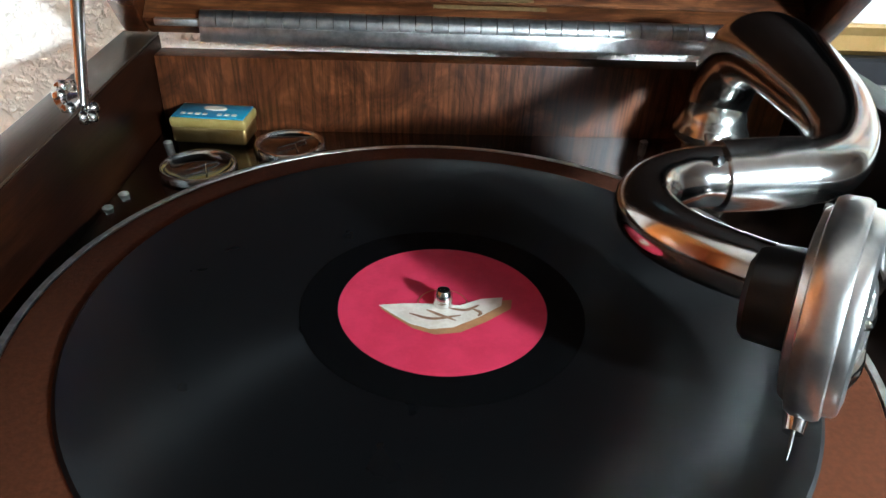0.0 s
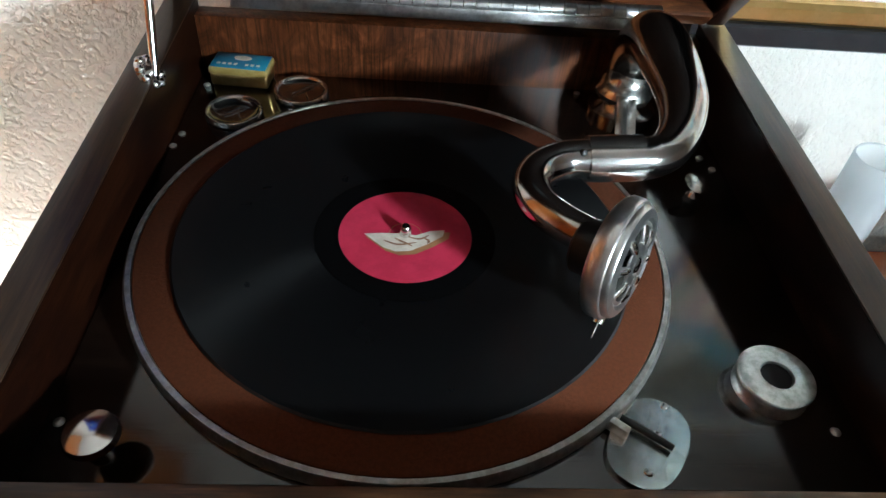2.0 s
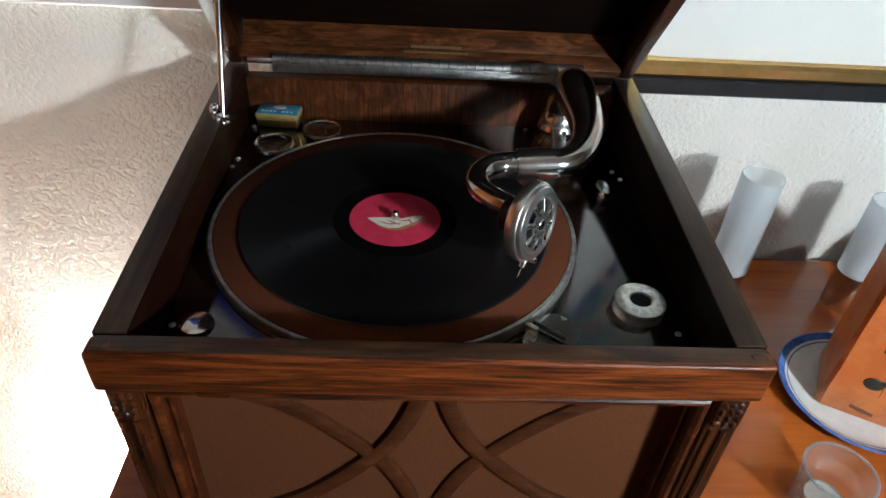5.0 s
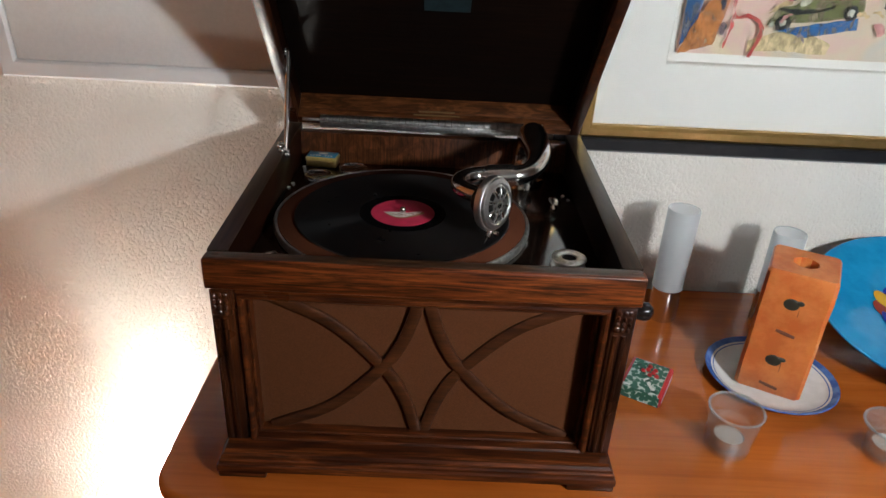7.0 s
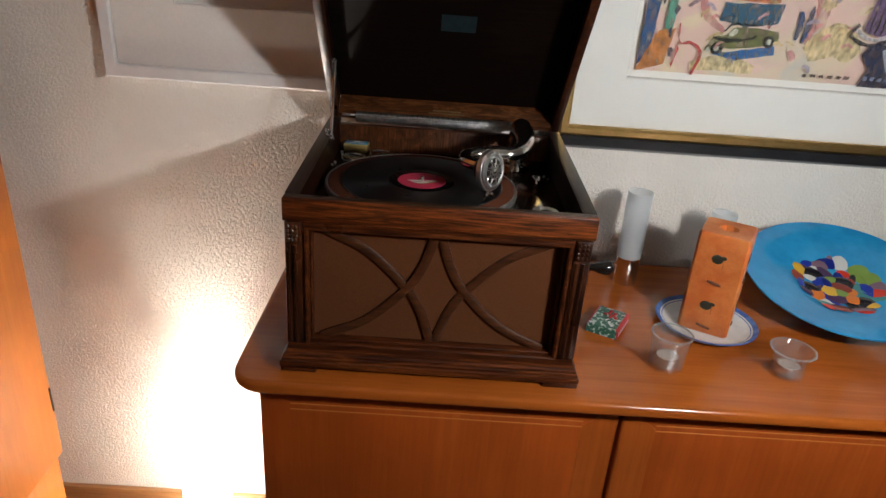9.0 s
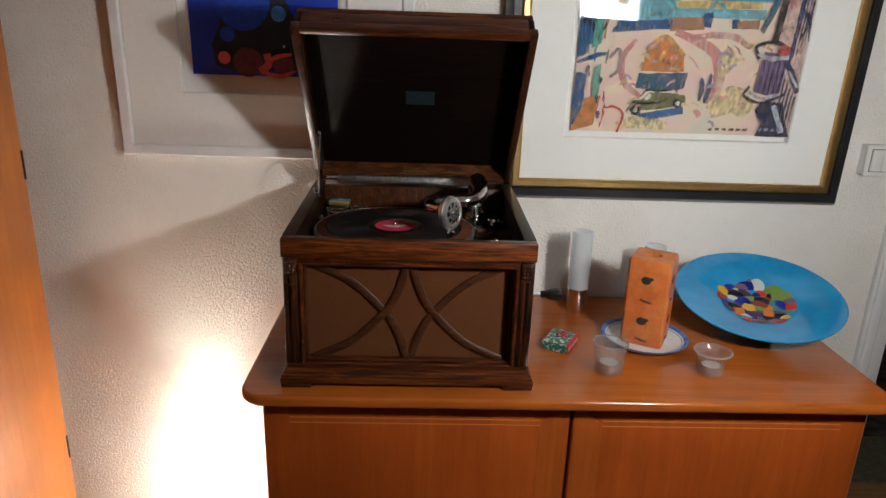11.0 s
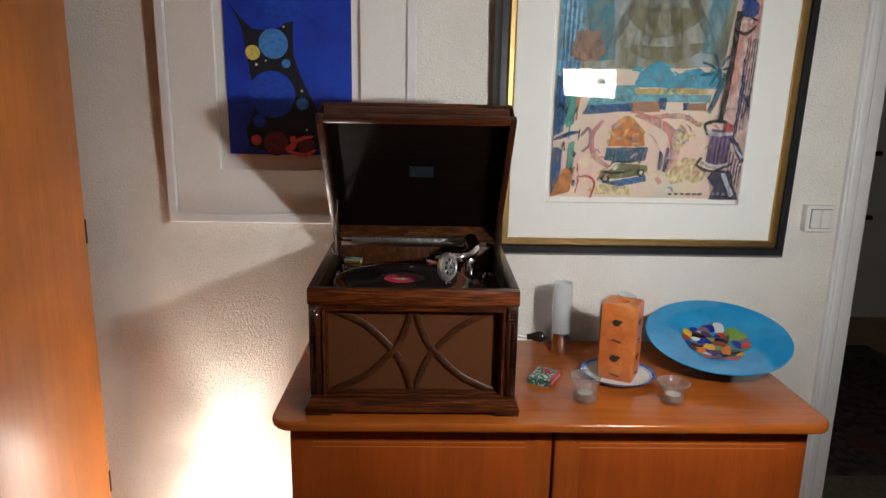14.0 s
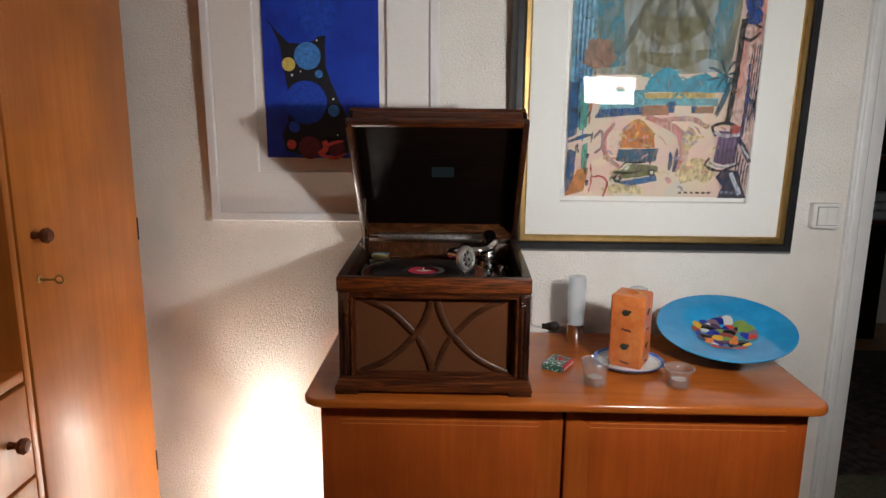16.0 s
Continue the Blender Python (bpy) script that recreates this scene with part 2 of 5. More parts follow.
def glow(name, color, strength):
    m = bpy.data.materials.new(name)
    m.use_nodes = True
    b = bsdf(m)
    b.inputs["Base Color"].default_value = (0.8, 0.78, 0.74, 1)
    b.inputs["Emission Color"].default_value = (*color, 1)
    b.inputs["Emission Strength"].default_value = strength
    return m


# ---- mesh helpers ----
def mesh_ob(name, bm, material, smooth=True):
    me = bpy.data.meshes.new(name)
    bm.normal_update()
    bm.to_mesh(me)
    bm.free()
    me.materials.append(material)
    if smooth:
        for p in me.polygons:
            p.use_smooth = True
        me.set_sharp_from_angle(angle=radians(35))
    return new(name, me)


def part(name, bm, material, parent, label=""):
    ob = mesh_ob(name, bm, material)
    ob.parent = parent
    ob.matrix_parent_inverse = parent.matrix_world.inverted()
    if label:
        ob["label"] = label
    return ob


def thing(name, x, y, z, label, category, group="", kind=""):
    ob = new(name)
    ob.location = (x, y, z)
    ob.empty_display_size = 0.02
    ob.matrix_world = Matrix.Translation((x, y, z))
    return tagged(ob, label, category, group, kind)


def block(x0, x1, y0, y1, z0, z1, bevel=0.0, seg=2, bm=None):
    own = bmesh.new()
    bmesh.ops.create_cube(own, size=1)
    for v in own.verts:
        v.co = Vector((x0 + (v.co.x + 0.5) * (x1 - x0), y0 + (v.co.y + 0.5) * (y1 - y0), z0 + (v.co.z + 0.5) * (z1 - z0)))
    if bevel:
        bmesh.ops.bevel(own, geom=own.edges[:], offset=bevel, segments=seg, affect="EDGES", profile=0.5)
    if bm is None:
        return own
    me = bpy.data.meshes.new("tmp")
    own.to_mesh(me)
    own.free()
    bm.from_mesh(me)
    bpy.data.meshes.remove(me)
    return bm


def lathe(profile, seg=48, close=False):
    """A turned solid from (radius, height) pairs round z."""
    bm = bmesh.new()
    rings = []
    for r, z in profile:
        if r < 1e-6:
            rings.append([bm.verts.new((0, 0, z))])
        else:
            rings.append([bm.verts.new((r * math.cos(2 * math.pi * i / seg), r * math.sin(2 * math.pi * i / seg), z)) for i in range(seg)])
    pairs = list(zip(rings, rings[1:])) + ([(rings[-1], rings[0])] if close else [])
    for a, b in pairs:
        for i in range(seg):
            j = (i + 1) % seg
            if len(a) == 1 and len(b) > 1:
                bm.faces.new((a[0], b[i], b[j]))
            elif len(b) == 1 and len(a) > 1:
                bm.faces.new((a[i], a[j], b[0]))
            elif len(a) > 1:
                bm.faces.new((a[i], a[j], b[j], b[i]))
    bmesh.ops.recalc_face_normals(bm, faces=bm.faces[:])
    return bm


def moved(bm, m):
    bm.transform(m)
    return bm


def smooth_path(points, n=8):
    """Catmull-Rom through points of any size."""
    p = [np.array(q, float) for q in points]
    p = [2 * p[0] - p[1]] + p + [2 * p[-1] - p[-2]]
    out = []
    for a, b, c, d in zip(p, p[1:], p[2:], p[3:]):
        for k in range(n):
            t = k / n
            out.append(0.5 * (2 * b + (c - a) * t + (2 * a - 5 * b + 4 * c - d) * t * t + (3 * b - a - 3 * c + d) * t ** 3))
    return out + [p[-2]]


def tube(points, seg=20, n=8, caps=True, squash=None):
    """A pipe through (x, y, z, radius) points."""
    path = smooth_path(points, n)
    bm = bmesh.new()
    rings = []
    up = Vector((0, 0, 1))
    side = None
    for i, q in enumerate(path):
        a, b = path[max(i - 1, 0)], path[min(i + 1, len(path) - 1)]
        d = Vector((b - a)[:3]).normalized()
        if side is None:
            side = d.orthogonal().normalized()
        side = (side - d * side.dot(d)).normalized()
        other = d.cross(side)
        rings.append([bm.verts.new(Vector(q[:3]) + (side * math.cos(w) + other * math.sin(w)) * q[3]) for w in [2 * math.pi * k / seg for k in range(seg)]])
    for a, b in zip(rings, rings[1:]):
        for i in range(seg):
            j = (i + 1) % seg
            bm.faces.new((a[i], a[j], b[j], b[i]))
    if caps:
        bm.faces.new(rings[0][::-1])
        bm.faces.new(rings[-1])
    bmesh.ops.recalc_face_normals(bm, faces=bm.faces[:])
    return bm


def ribbon(points, width, y0, y1, n=8):
    """A bent bar of rectangular section in a plane across y, through (x, z) points."""
    path = smooth_path(points, n)
    bm = bmesh.new()
    rings = []
    for i, q in enumerate(path):
        a, b = path[max(i - 1, 0)], path[min(i + 1, len(path) - 1)]
        d = (b - a) / np.linalg.norm(b - a)
        nx, nz = -d[1] * width / 2, d[0] * width / 2
        rings.append([bm.verts.new(c) for c in ((q[0] + nx, y1, q[1] + nz), (q[0] + nx, y0 + 0.0015, q[1] + nz), (q[0] + nx * 0.6, y0, q[1] + nz * 0.6),
                                                (q[0] - nx * 0.6, y0, q[1] - nz * 0.6), (q[0] - nx, y0 + 0.0015, q[1] - nz), (q[0] - nx, y1, q[1] - nz))])
    for a, b in zip(rings, rings[1:]):
        for i in range(6):
            j = (i + 1) % 6
            bm.faces.new((a[i], a[j], b[j], b[i]))
    bm.faces.new(rings[0])
    bm.faces.new(rings[-1])
    bmesh.ops.recalc_face_normals(bm, faces=bm.faces[:])
    return bm


def frame_ring(x0, x1, z0, z1, w, y0, y1, bevel=0.002):
    """Four mitred sides of a picture frame as one mesh; the face at y0."""
    bm = bmesh.new()
    def loop(dx, y):
        return [bm.verts.new(c) for c in ((x0 + dx, y, z0 + dx), (x1 - dx, y, z0 + dx), (x1 - dx, y, z1 - dx), (x0 + dx, y, z1 - dx))]
    loops = [loop(0, y1), loop(0, y0 + bevel), loop(bevel, y0), loop(w - bevel, y0), loop(w, y0 + bevel), loop(w, y1)]
    for a, b in zip(loops, loops[1:] + loops[:1]):
        for i in range(4):
            j = (i + 1) % 4
            bm.faces.new((a[i], a[j], b[j], b[i]))
    bmesh.ops.recalc_face_normals(bm, faces=bm.faces[:])
    return bm


def structure(name, bm, material, label, category):
    ob = mesh_ob(name, bm, material)
    return tagged(ob, label, category, kind="structure")


# ---- the room ----
def slab(name, x0, x1, y0, y1, z0, z1, material, label, category):
    return structure(name, block(x0, x1, y0, y1, z0, z1), material, label, category)


slab("floor", -1.35, 4.2, -5.1, 3.2, -0.1, 0.0, floor_mat, "warm oak parquet floor", "floor")
slab("ceiling", -1.35, 4.2, -5.1, 3.2, 2.5, 2.6, ceiling_paint, "plain white ceiling", "ceiling")
DOOR_L, DOOR_R = 1.206, 2.03
slab("wall_north", -1.35, DOOR_L, WALL, WALL + 0.13, 0, 2.5, plaster_mat, "white wall with rough stippled plaster", "wall")
slab("wall_north_east", DOOR_R, 4.2, WALL, WALL + 0.13, 0, 2.5, plaster_mat, "white plaster wall beside the doorway", "wall")
slab("wall_north_lintel", DOOR_L, DOOR_R, WALL, WALL + 0.13, 2.03, 2.5, plaster_mat, "white plaster wall above the doorway", "wall")
slab("wall_west", -1.35, -1.22, -5.1, WALL, 0, 2.5, wall_paint, "plain white wall behind the tall cupboard", "wall")
slab("wall_east", 4.07, 4.2, -5.1, 3.2, 0, 2.5, wall_paint, "plain white wall", "wall")
slab("wall_south", -1.22, 4.07, -5.1, -4.97, 0, 2.5, wall_paint, "plain white wall", "wall")
slab("wall_far", -1.35, 4.07, 3.07, 3.2, 0, 2.5, wall_paint, "wall of the dark room next door", "wall")
slab("wall_far_west", 0.2, 0.33, WALL + 0.13, 3.07, 0, 2.5, wall_paint, "side wall of the dark room next door", "wall")
structure("baseboard", block(-1.22, 1.14, WALL - 0.014, WALL, 0, 0.065, 0.004), floor_mat, "brown wooden skirting board along the plaster wall", "skirting board")



def parquet():
    floor = bpy.data.objects["floor"]
    shared = {}
    for row in range(10):
        y0 = WALL - 0.014 - 0.07 * (row + 1)
        x0 = -0.72 - 0.16 * (row % 3)
        for k in range(3):
            a, b = max(x0 + 0.34 * k, -0.72), min(x0 + 0.34 * (k + 1), -0.21)
            if b - a < 0.02:
                continue
            key = round(b - a, 3)
            if key not in shared:
                ob = mesh_ob("plank", block(0.0006, b - a - 0.0006, 0.0006, 0.0694, -0.004, 0.003, 0.0008, 1), plank_mat)
                shared[key] = ob.data
            else:
                ob = new("plank", shared[key])
            ob.location = (a, y0, 0)
            ob.parent = floor


parquet()


def door_case():
    t = thing("door_frame", DOOR_L, WALL, 0, "white painted moulded door frame round an open doorway", "door frame", kind="structure")
    for x0, x1, a in ((DOOR_L - 0.064, DOOR_L - 0.001, 1), (DOOR_R + 0.001, DOOR_R + 0.064, -1)):
        bm = block(x0, x1, WALL - 0.016, WALL, 0, 2.09, 0.004)
        inner = (x0 + 0.006, x0 + 0.03) if a > 0 else (x1 - 0.03, x1 - 0.006)
        block(inner[0], inner[1], WALL - 0.024, WALL - 0.012, 0, 2.08, 0.005, 3, bm)
        part("casing", bm, paint_white, t)
    part("casing_head", block(DOOR_L - 0.064, DOOR_R + 0.064, WALL - 0.018, WALL, 2.09, 2.16, 0.004), paint_white, t)
    for x0, x1 in ((DOOR_L, DOOR_L + 0.012), (DOOR_R - 0.012, DOOR_R)):
        part("jamb", block(x0, x1, WALL + 0.001, WALL + 0.129, 0, 2.03, 0.002), paint_white, t)


door_case()


def next_room():
    rug_mat = speckled("worn patterned rug", (0.03, 0.022, 0.02), (0.10, 0.07, 0.055), 26.0, 0.95, 0, 0.4)
    rug_border = speckled("olive rug border", (0.09, 0.085, 0.05), (0.13, 0.12, 0.075), 60.0, 0.95, 0, 0.4)
    rug_red = speckled("dark red rug figure", (0.09, 0.03, 0.025), (0.13, 0.05, 0.04), 60.0, 0.95, 0, 0.4)
    t = thing("rug", 1.8, 1.6, 0, "dark patterned rug with an olive border on the parquet", "rug")
    part("border", block(1.25, 2.7, 0.8, 2.5, 0.0, 0.008, 0.003), rug_border, t, "olive border")
    part("field", block(1.36, 2.59, 1.06, 2.3, 0.006, 0.011), rug_mat, t, "dark mottled field")
    for i in range(5):
        x = 1.45 + 0.24 * i
        bm = lathe([(0, 0.0125), (0.06, 0.0125), (0.075, 0.011)], 10)
        part("medallion", moved(bm, Matrix.Translation((x, 1.3 + 0.03 * (i % 2), 0))), rug_red, t)
    t = thing("dark_dresser", 2.0, 2.75, 0, "tall dark wooden dresser with pale linen on its shelves", "dresser")
    part("body", block(1.4, 2.7, 2.72, 3.06, 0.0, 1.9, 0.01), black_gloss, t)
    for z in (0.75, 1.12, 1.5):
        part("shelf", block(1.44, 2.66, 2.56, 2.72, z, z + 0.025, 0.003), oak_x, t)
    linen = speckled("grey linen", (0.30, 0.32, 0.34), (0.4, 0.42, 0.44), 20.0, 0.9)
    for x, z, w, hgt in ((2.1, 0.775, 0.24, 0.22), (2.42, 0.775, 0.2, 0.16), (2.2, 1.145, 0.3, 0.12)):
        c = thing("folded_linen", x, 2.64, z, "folded pale grey linen on a dark shelf", "linen")
        for k in range(3):
            part("cloth", block(x, x + w, 2.58, 2.71, z + hgt * k / 3, z + hgt * (k + 0.92) / 3, 0.012, 3), linen, c)


next_room()


# ---- lamps ----
def picture_panel_lamp():
    """The lit rectangular lamp behind the viewer, mirrored in the picture's glass."""
    x, y, z = 0.699, -0.6, 1.378
    aim = look((x, y, z), (0.25, 0.3, 1.15))
    t = thing("standard_lamp", x, y - 0.06, 0, "floor lamp with a lit white rectangular screen shade", "lamp")
    w, h = 0.1, 0.052
    part("shade", moved(block(-w, w, -h, h, -0.004, 0.004, 0.001), aim), glow("lit shade", (1.0, 0.97, 0.93), 42.0), t, "glowing white shade")
    part("bulb", moved(block(-0.035, 0.025, -0.047, 0.003, -0.009, -0.005, 0.001), aim), glow("bright core", (1.0, 0.97, 0.93), 860.0), t, "bright core of the lamp")
    part("shade_back", moved(block(-w - 0.01, w + 0.01, -h - 0.01, h + 0.01, 0.006, 0.03, 0.003), aim), plastic_white, t)
    part("clip", moved(block(0.032, 0.07, 0.0, 0.026, -0.016, -0.006, 0.002), aim), black_rubber, t)
    part("pole", tube([(x + 0.06, y - 0.07, 0.02, 0.012), (x + 0.06, y - 0.07, 0.7, 0.012), (x + 0.03, y - 0.04, z - 0.03, 0.012)], 12), steel, t)
    part("base", moved(lathe([(0, 0), (0.14, 0), (0.14, 0.018), (0.02, 0.03), (0, 0.03)]), Matrix.Translation((x + 0.06, y - 0.07, 0))), steel, t)


picture_panel_lamp()


def floor_lamp():
    x, y = -0.435, 0.37
    t = thing("cylinder_floor_lamp", x, y, 0, "low white cylindrical lamp glowing on the floor beside the sideboard", "lamp")
    r = 0.052
    part("shade", moved(lathe([(r, 0.03), (r, 0.40), (r - 0.004, 0.40), (r - 0.004, 0.03)], 40, True), Matrix.Translation((x, y, 0))), glow("lit paper shade", (1.0, 0.91, 0.79), 16.0), t, "glowing white cylinder shade")
    part("base", moved(lathe([(0, 0), (r + 0.006, 0), (r + 0.006, 0.02), (r - 0.002, 0.03), (0, 0.03)]), Matrix.Translation((x, y, 0))), paint_white, t)
    part("bulb", moved(lathe([(0.024 * math.sin(a), -0.024 * math.cos(a)) for a in [math.pi * k / 10 for k in range(11)]], 20), Matrix.Translation((x, y, 0.285))), glow("lit bulb", (1.0, 0.91, 0.79), 760.0), t, "glowing bulb")


floor_lamp()


# ---- sideboard ----
SX0, SX1, SY0, SY1 = -0.234, 0.896, -0.028, 0.455


def rounded_board(x0, x1, y0, y1, z0, z1, r, edge):
    """A board with two rounded front corners and a softened edge."""
    pts = []
    for cx, cy, a0 in ((x0 + r, y0 + r, 180), (x1 - r, y0 + r, 270)):
        pts += [(cx + r * math.cos(radians(a0 + 90 * k / 8)), cy + r * math.sin(radians(a0 + 90 * k / 8))) for k in range(9)]
    pts += [(x1, y1), (x0, y1)]
    bm = bmesh.new()
    f = bm.faces.new([bm.verts.new((x, y, z0)) for x, y in pts])
    top = bmesh.ops.extrude_face_region(bm, geom=[f])
    for v in top["geom"]:
        if isinstance(v, bmesh.types.BMVert):
            v.co.z = z1
    bmesh.ops.recalc_face_normals(bm, faces=bm.faces[:])
    rim = [e for e in bm.edges if abs(e.verts[0].co.z - e.verts[1].co.z) < 1e-6]
    bmesh.ops.bevel(bm, geom=rim, offset=edge, segments=4, affect="EDGES", profile=0.6)
    return bm


def sideboard():
    t = thing("sideboard", 0.33, 0.2, 0, "orange cherry-wood sideboard with two inlaid doors and a rounded top", "sideboard")
    part("top", rounded_board(SX0, SX1, SY0, SY1, TOP - 0.0195, TOP, 0.045, 0.008), cherry_top, t)
    cx0, cx1, cy = SX0 + 0.034, SX1 - 0.036, 0.008
    part("side_panel", block(cx0, cx0 + 0.02, cy + 0.02, SY1, 0.06, TOP - 0.022, 0.002), cherry_z, t)
    part("side_panel", block(cx1 - 0.02, cx1, cy + 0.02, SY1, 0.06, TOP - 0.022, 0.002), cherry_z, t)
    part("back_panel", block(cx0 + 0.02, cx1 - 0.02, SY1 - 0.012, SY1, 0.06, TOP - 0.03), cherry_z, t)
    part("bottom_panel", block(cx0 + 0.02, cx1 - 0.02, cy + 0.03, SY1 - 0.014, 0.06, 0.08), cherry_x, t)
    part("plinth", block(cx0 + 0.01, cx1 - 0.01, cy + 0.04, SY1, 0.0, 0.06, 0.002), cherry_x, t)
    part("top_rail", block(cx0 + 0.02, cx1 - 0.02, cy + 0.024, cy + 0.045, TOP - 0.06, TOP - 0.022), dark_gap, t)
    mid = 0.3345
    z0, z1 = 0.065, TOP - 0.0255
    for x0, x1, hinge in ((cx0 + 0.001, mid - 0.003, -1), (mid + 0.003, cx1 - 0.001, 1)):
        d = part("door", block(x0, x1, cy, cy + 0.02, z0, z1, 0.0025), cherry_z, t)
        w = 0.052   # stile towards the middle, in lighter veneer with a cut corner
        xi0, xi1 = (x0 + 0.045, x1 - w) if hinge < 0 else (x0 + w, x1 - 0.045)
        y = cy - 0.0008
        stile = bmesh.new()
        xs = (x1 - w, x1 - 0.003) if hinge < 0 else (x0 + 0.003, x0 + w)
        outer = xs[1] if hinge < 0 else xs[0]
        inner = xs[0] if hinge < 0 else xs[1]
        f = [(inner, z0 + 0.04), (outer, z0 + 0.003), (outer, z1 - 0.003), (inner, z1 - 0.04)]
        vs = [stile.verts.new((a, y, b)) for a, b in f]
        face = stile.faces.new(vs)
        ext = bmesh.ops.extrude_face_region(stile, geom=[face])
        for v in ext["geom"]:
            if isinstance(v, bmesh.types.BMVert):
                v.co.y = cy + 0.002
        bmesh.ops.recalc_face_normals(stile, faces=stile.faces[:])
        part("stile", stile, stile_mat, d, "lighter veneer stile")
        for zz in (z1 - 0.034, z1 - 0.044):
            part("inlay_line", block(xi0 + (0 if hinge < 0 else 0.0), xi1, cy - 0.0007, cy + 0.002, zz, zz + 0.0018), inlay_mat, d, "thin pale inlay")
            part("inlay_line", block(xi0, xi1, cy - 0.0007, cy + 0.002, z0 + (z1 - zz), z0 + (z1 - zz) + 0.0018), inlay_mat, d, "thin pale inlay")


sideboard()


# ---- tall cupboard against the west wall ----
def cupboard():
    t = thing("tall_cupboard", -0.97, -0.2, 0, "tall amber veneered cupboard with a door, key and drawers", "cupboard")
    xf = -0.742
    y1, ym, y0 = 0.362, -0.125, -0.62
    part("carcass", block(-1.2, xf - 0.021, ym, y1 - 0.003, 0.03, 2.15, 0.003), larch_z, t)
    part("door", block(xf - 0.02, xf, ym + 0.004, y1, 0.262, 2.12, 0.003), larch_z, t)
    part("lower_panel", block(xf - 0.02, xf - 0.012, ym + 0.004, y1 - 0.004, 0.03, 0.257, 0.002), larch_z, t)
    for z in (0.405, 1.065, 1.8):
        h = part("hinge", block(xf - 0.006, xf + 0.003, y1 - 0.0065, y1 - 0.0015, z - 0.03, z + 0.03, 0.002), black_rubber, t, "dark metal hinge")
    knob = [(0, 0), (0.008, 0), (0.006, 0.01), (0.008, 0.016), (0.0145, 0.022), (0.016, 0.03), (0.011, 0.037), (0, 0.039)]
    east = pose(0, 0, 0, 0, 90, 0)
    copper = speckled("turned brown knob", (0.11, 0.03, 0.012), (0.16, 0.05, 0.02), 60.0, 0.25)
    part("knob", moved(lathe(knob, 28), Matrix.Translation((xf, -0.075, 1.126)) @ east), copper, t, "turned brown knob")
    k = part("key", tube([(xf - 0.002, -0.07, 1.036, 0.003), (xf + 0.02, -0.07, 1.036, 0.003), (xf + 0.034, -0.07, 1.036, 0.003)], 10), brass, t, "brass key in the lock")
    bow = lathe([(0.008 + 0.0025 * math.cos(a), 0.0025 * math.sin(a)) for a in [2 * math.pi * i / 8 for i in range(8)]], 24, True)
    part("bow", moved(bow, Matrix.Translation((xf + 0.042, -0.07, 1.036)) @ pose(0, 0, 0, 90, 0, 0)), brass, k)
    part("escutcheon", moved(lathe([(0, 0), (0.008, 0), (0.008, 0.0015), (0.006, 0.003), (0, 0.003)], 20), Matrix.Translation((xf, -0.07, 1.036)) @ east), brass, t)
    # the drawer section next to it
    part("divider", block(-1.2, xf - 0.002, ym - 0.02, ym - 0.001, 0.03, 2.15, 0.002), larch_z, t)
    part("end_panel", block(-1.2, xf - 0.002, y0 - 0.02, y0, 0.03, 2.15, 0.002), larch_z, t)
    part("back", block(-1.2, -1.185, y0, ym - 0.02, 0.03, 2.15), cherry_z, t)
    part("shelf", block(-1.185, xf - 0.003, y0, ym - 0.021, 0.85, 0.872, 0.003), larch_z, t)
    part("top_board", block(-1.2, xf + 0.01, y0 - 0.03, y1 + 0.004, 2.151, 2.18, 0.004), larch_z, t)
    for z0, z1 in ((0.655, 0.843), (0.46, 0.648), (0.262, 0.453)):
        d = part("drawer", block(xf - 0.02, xf, y0 + 0.003, ym - 0.024, z0, z1, 0.003), larch_z, t)
        part("knob", moved(lathe(knob, 28), Matrix.Translation((xf, -0.215, (z0 + z1) / 2)) @ east), copper, d, "turned brown knob")
        part("knob", moved(lathe(knob, 28), Matrix.Translation((xf, -0.52, (z0 + z1) / 2)) @ east), copper, d, "turned brown knob")
    part("plinth", block(-1.19, xf - 0.03, y0, y1 - 0.01, 0.0, 0.03), cherry_x, t)


cupboard()


# ---- pictures ----
def flat_shape(points, y, rough=0.0):
    """A thin raised patch of paint from (x, z) points."""
    out = []
    for (xa, za), (xb, zb) in zip(points, points[1:] + points[:1]):
        n = max(1, min(8, int(math.hypot(xb - xa, zb - za) / 0.006)))
        for k in range(n):
            x, z = xa + (xb - xa) * k / n, za + (zb - za) * k / n
            out.append((x + rough * noise.noise((x * 260, z * 260, 1.0)), z + rough * noise.noise((x * 260, z * 260, 7.0))))
    bm = bmesh.new()
    f = bm.faces.new([bm.verts.new((x, y, z)) for x, z in out])
    bm.normal_update()
    if f.normal.y > 0:
        f.normal_flip()
    return bm


def join_into(bm, other):
    me = bpy.data.meshes.new("tmp")
    other.to_mesh(me)
    other.free()
    bm.from_mesh(me)
    bpy.data.meshes.remove(me)


def disc(cx, cz, r, n=28, wob=0.0, sq=1.0):
    return [(cx + r * (1 + wob * noise.noise((cx * 50, cz * 50, 3 * math.cos(a)))) * math.cos(a), cz + sq * r * math.sin(a)) for a in [2 * math.pi * i / n for i in range(n)]]


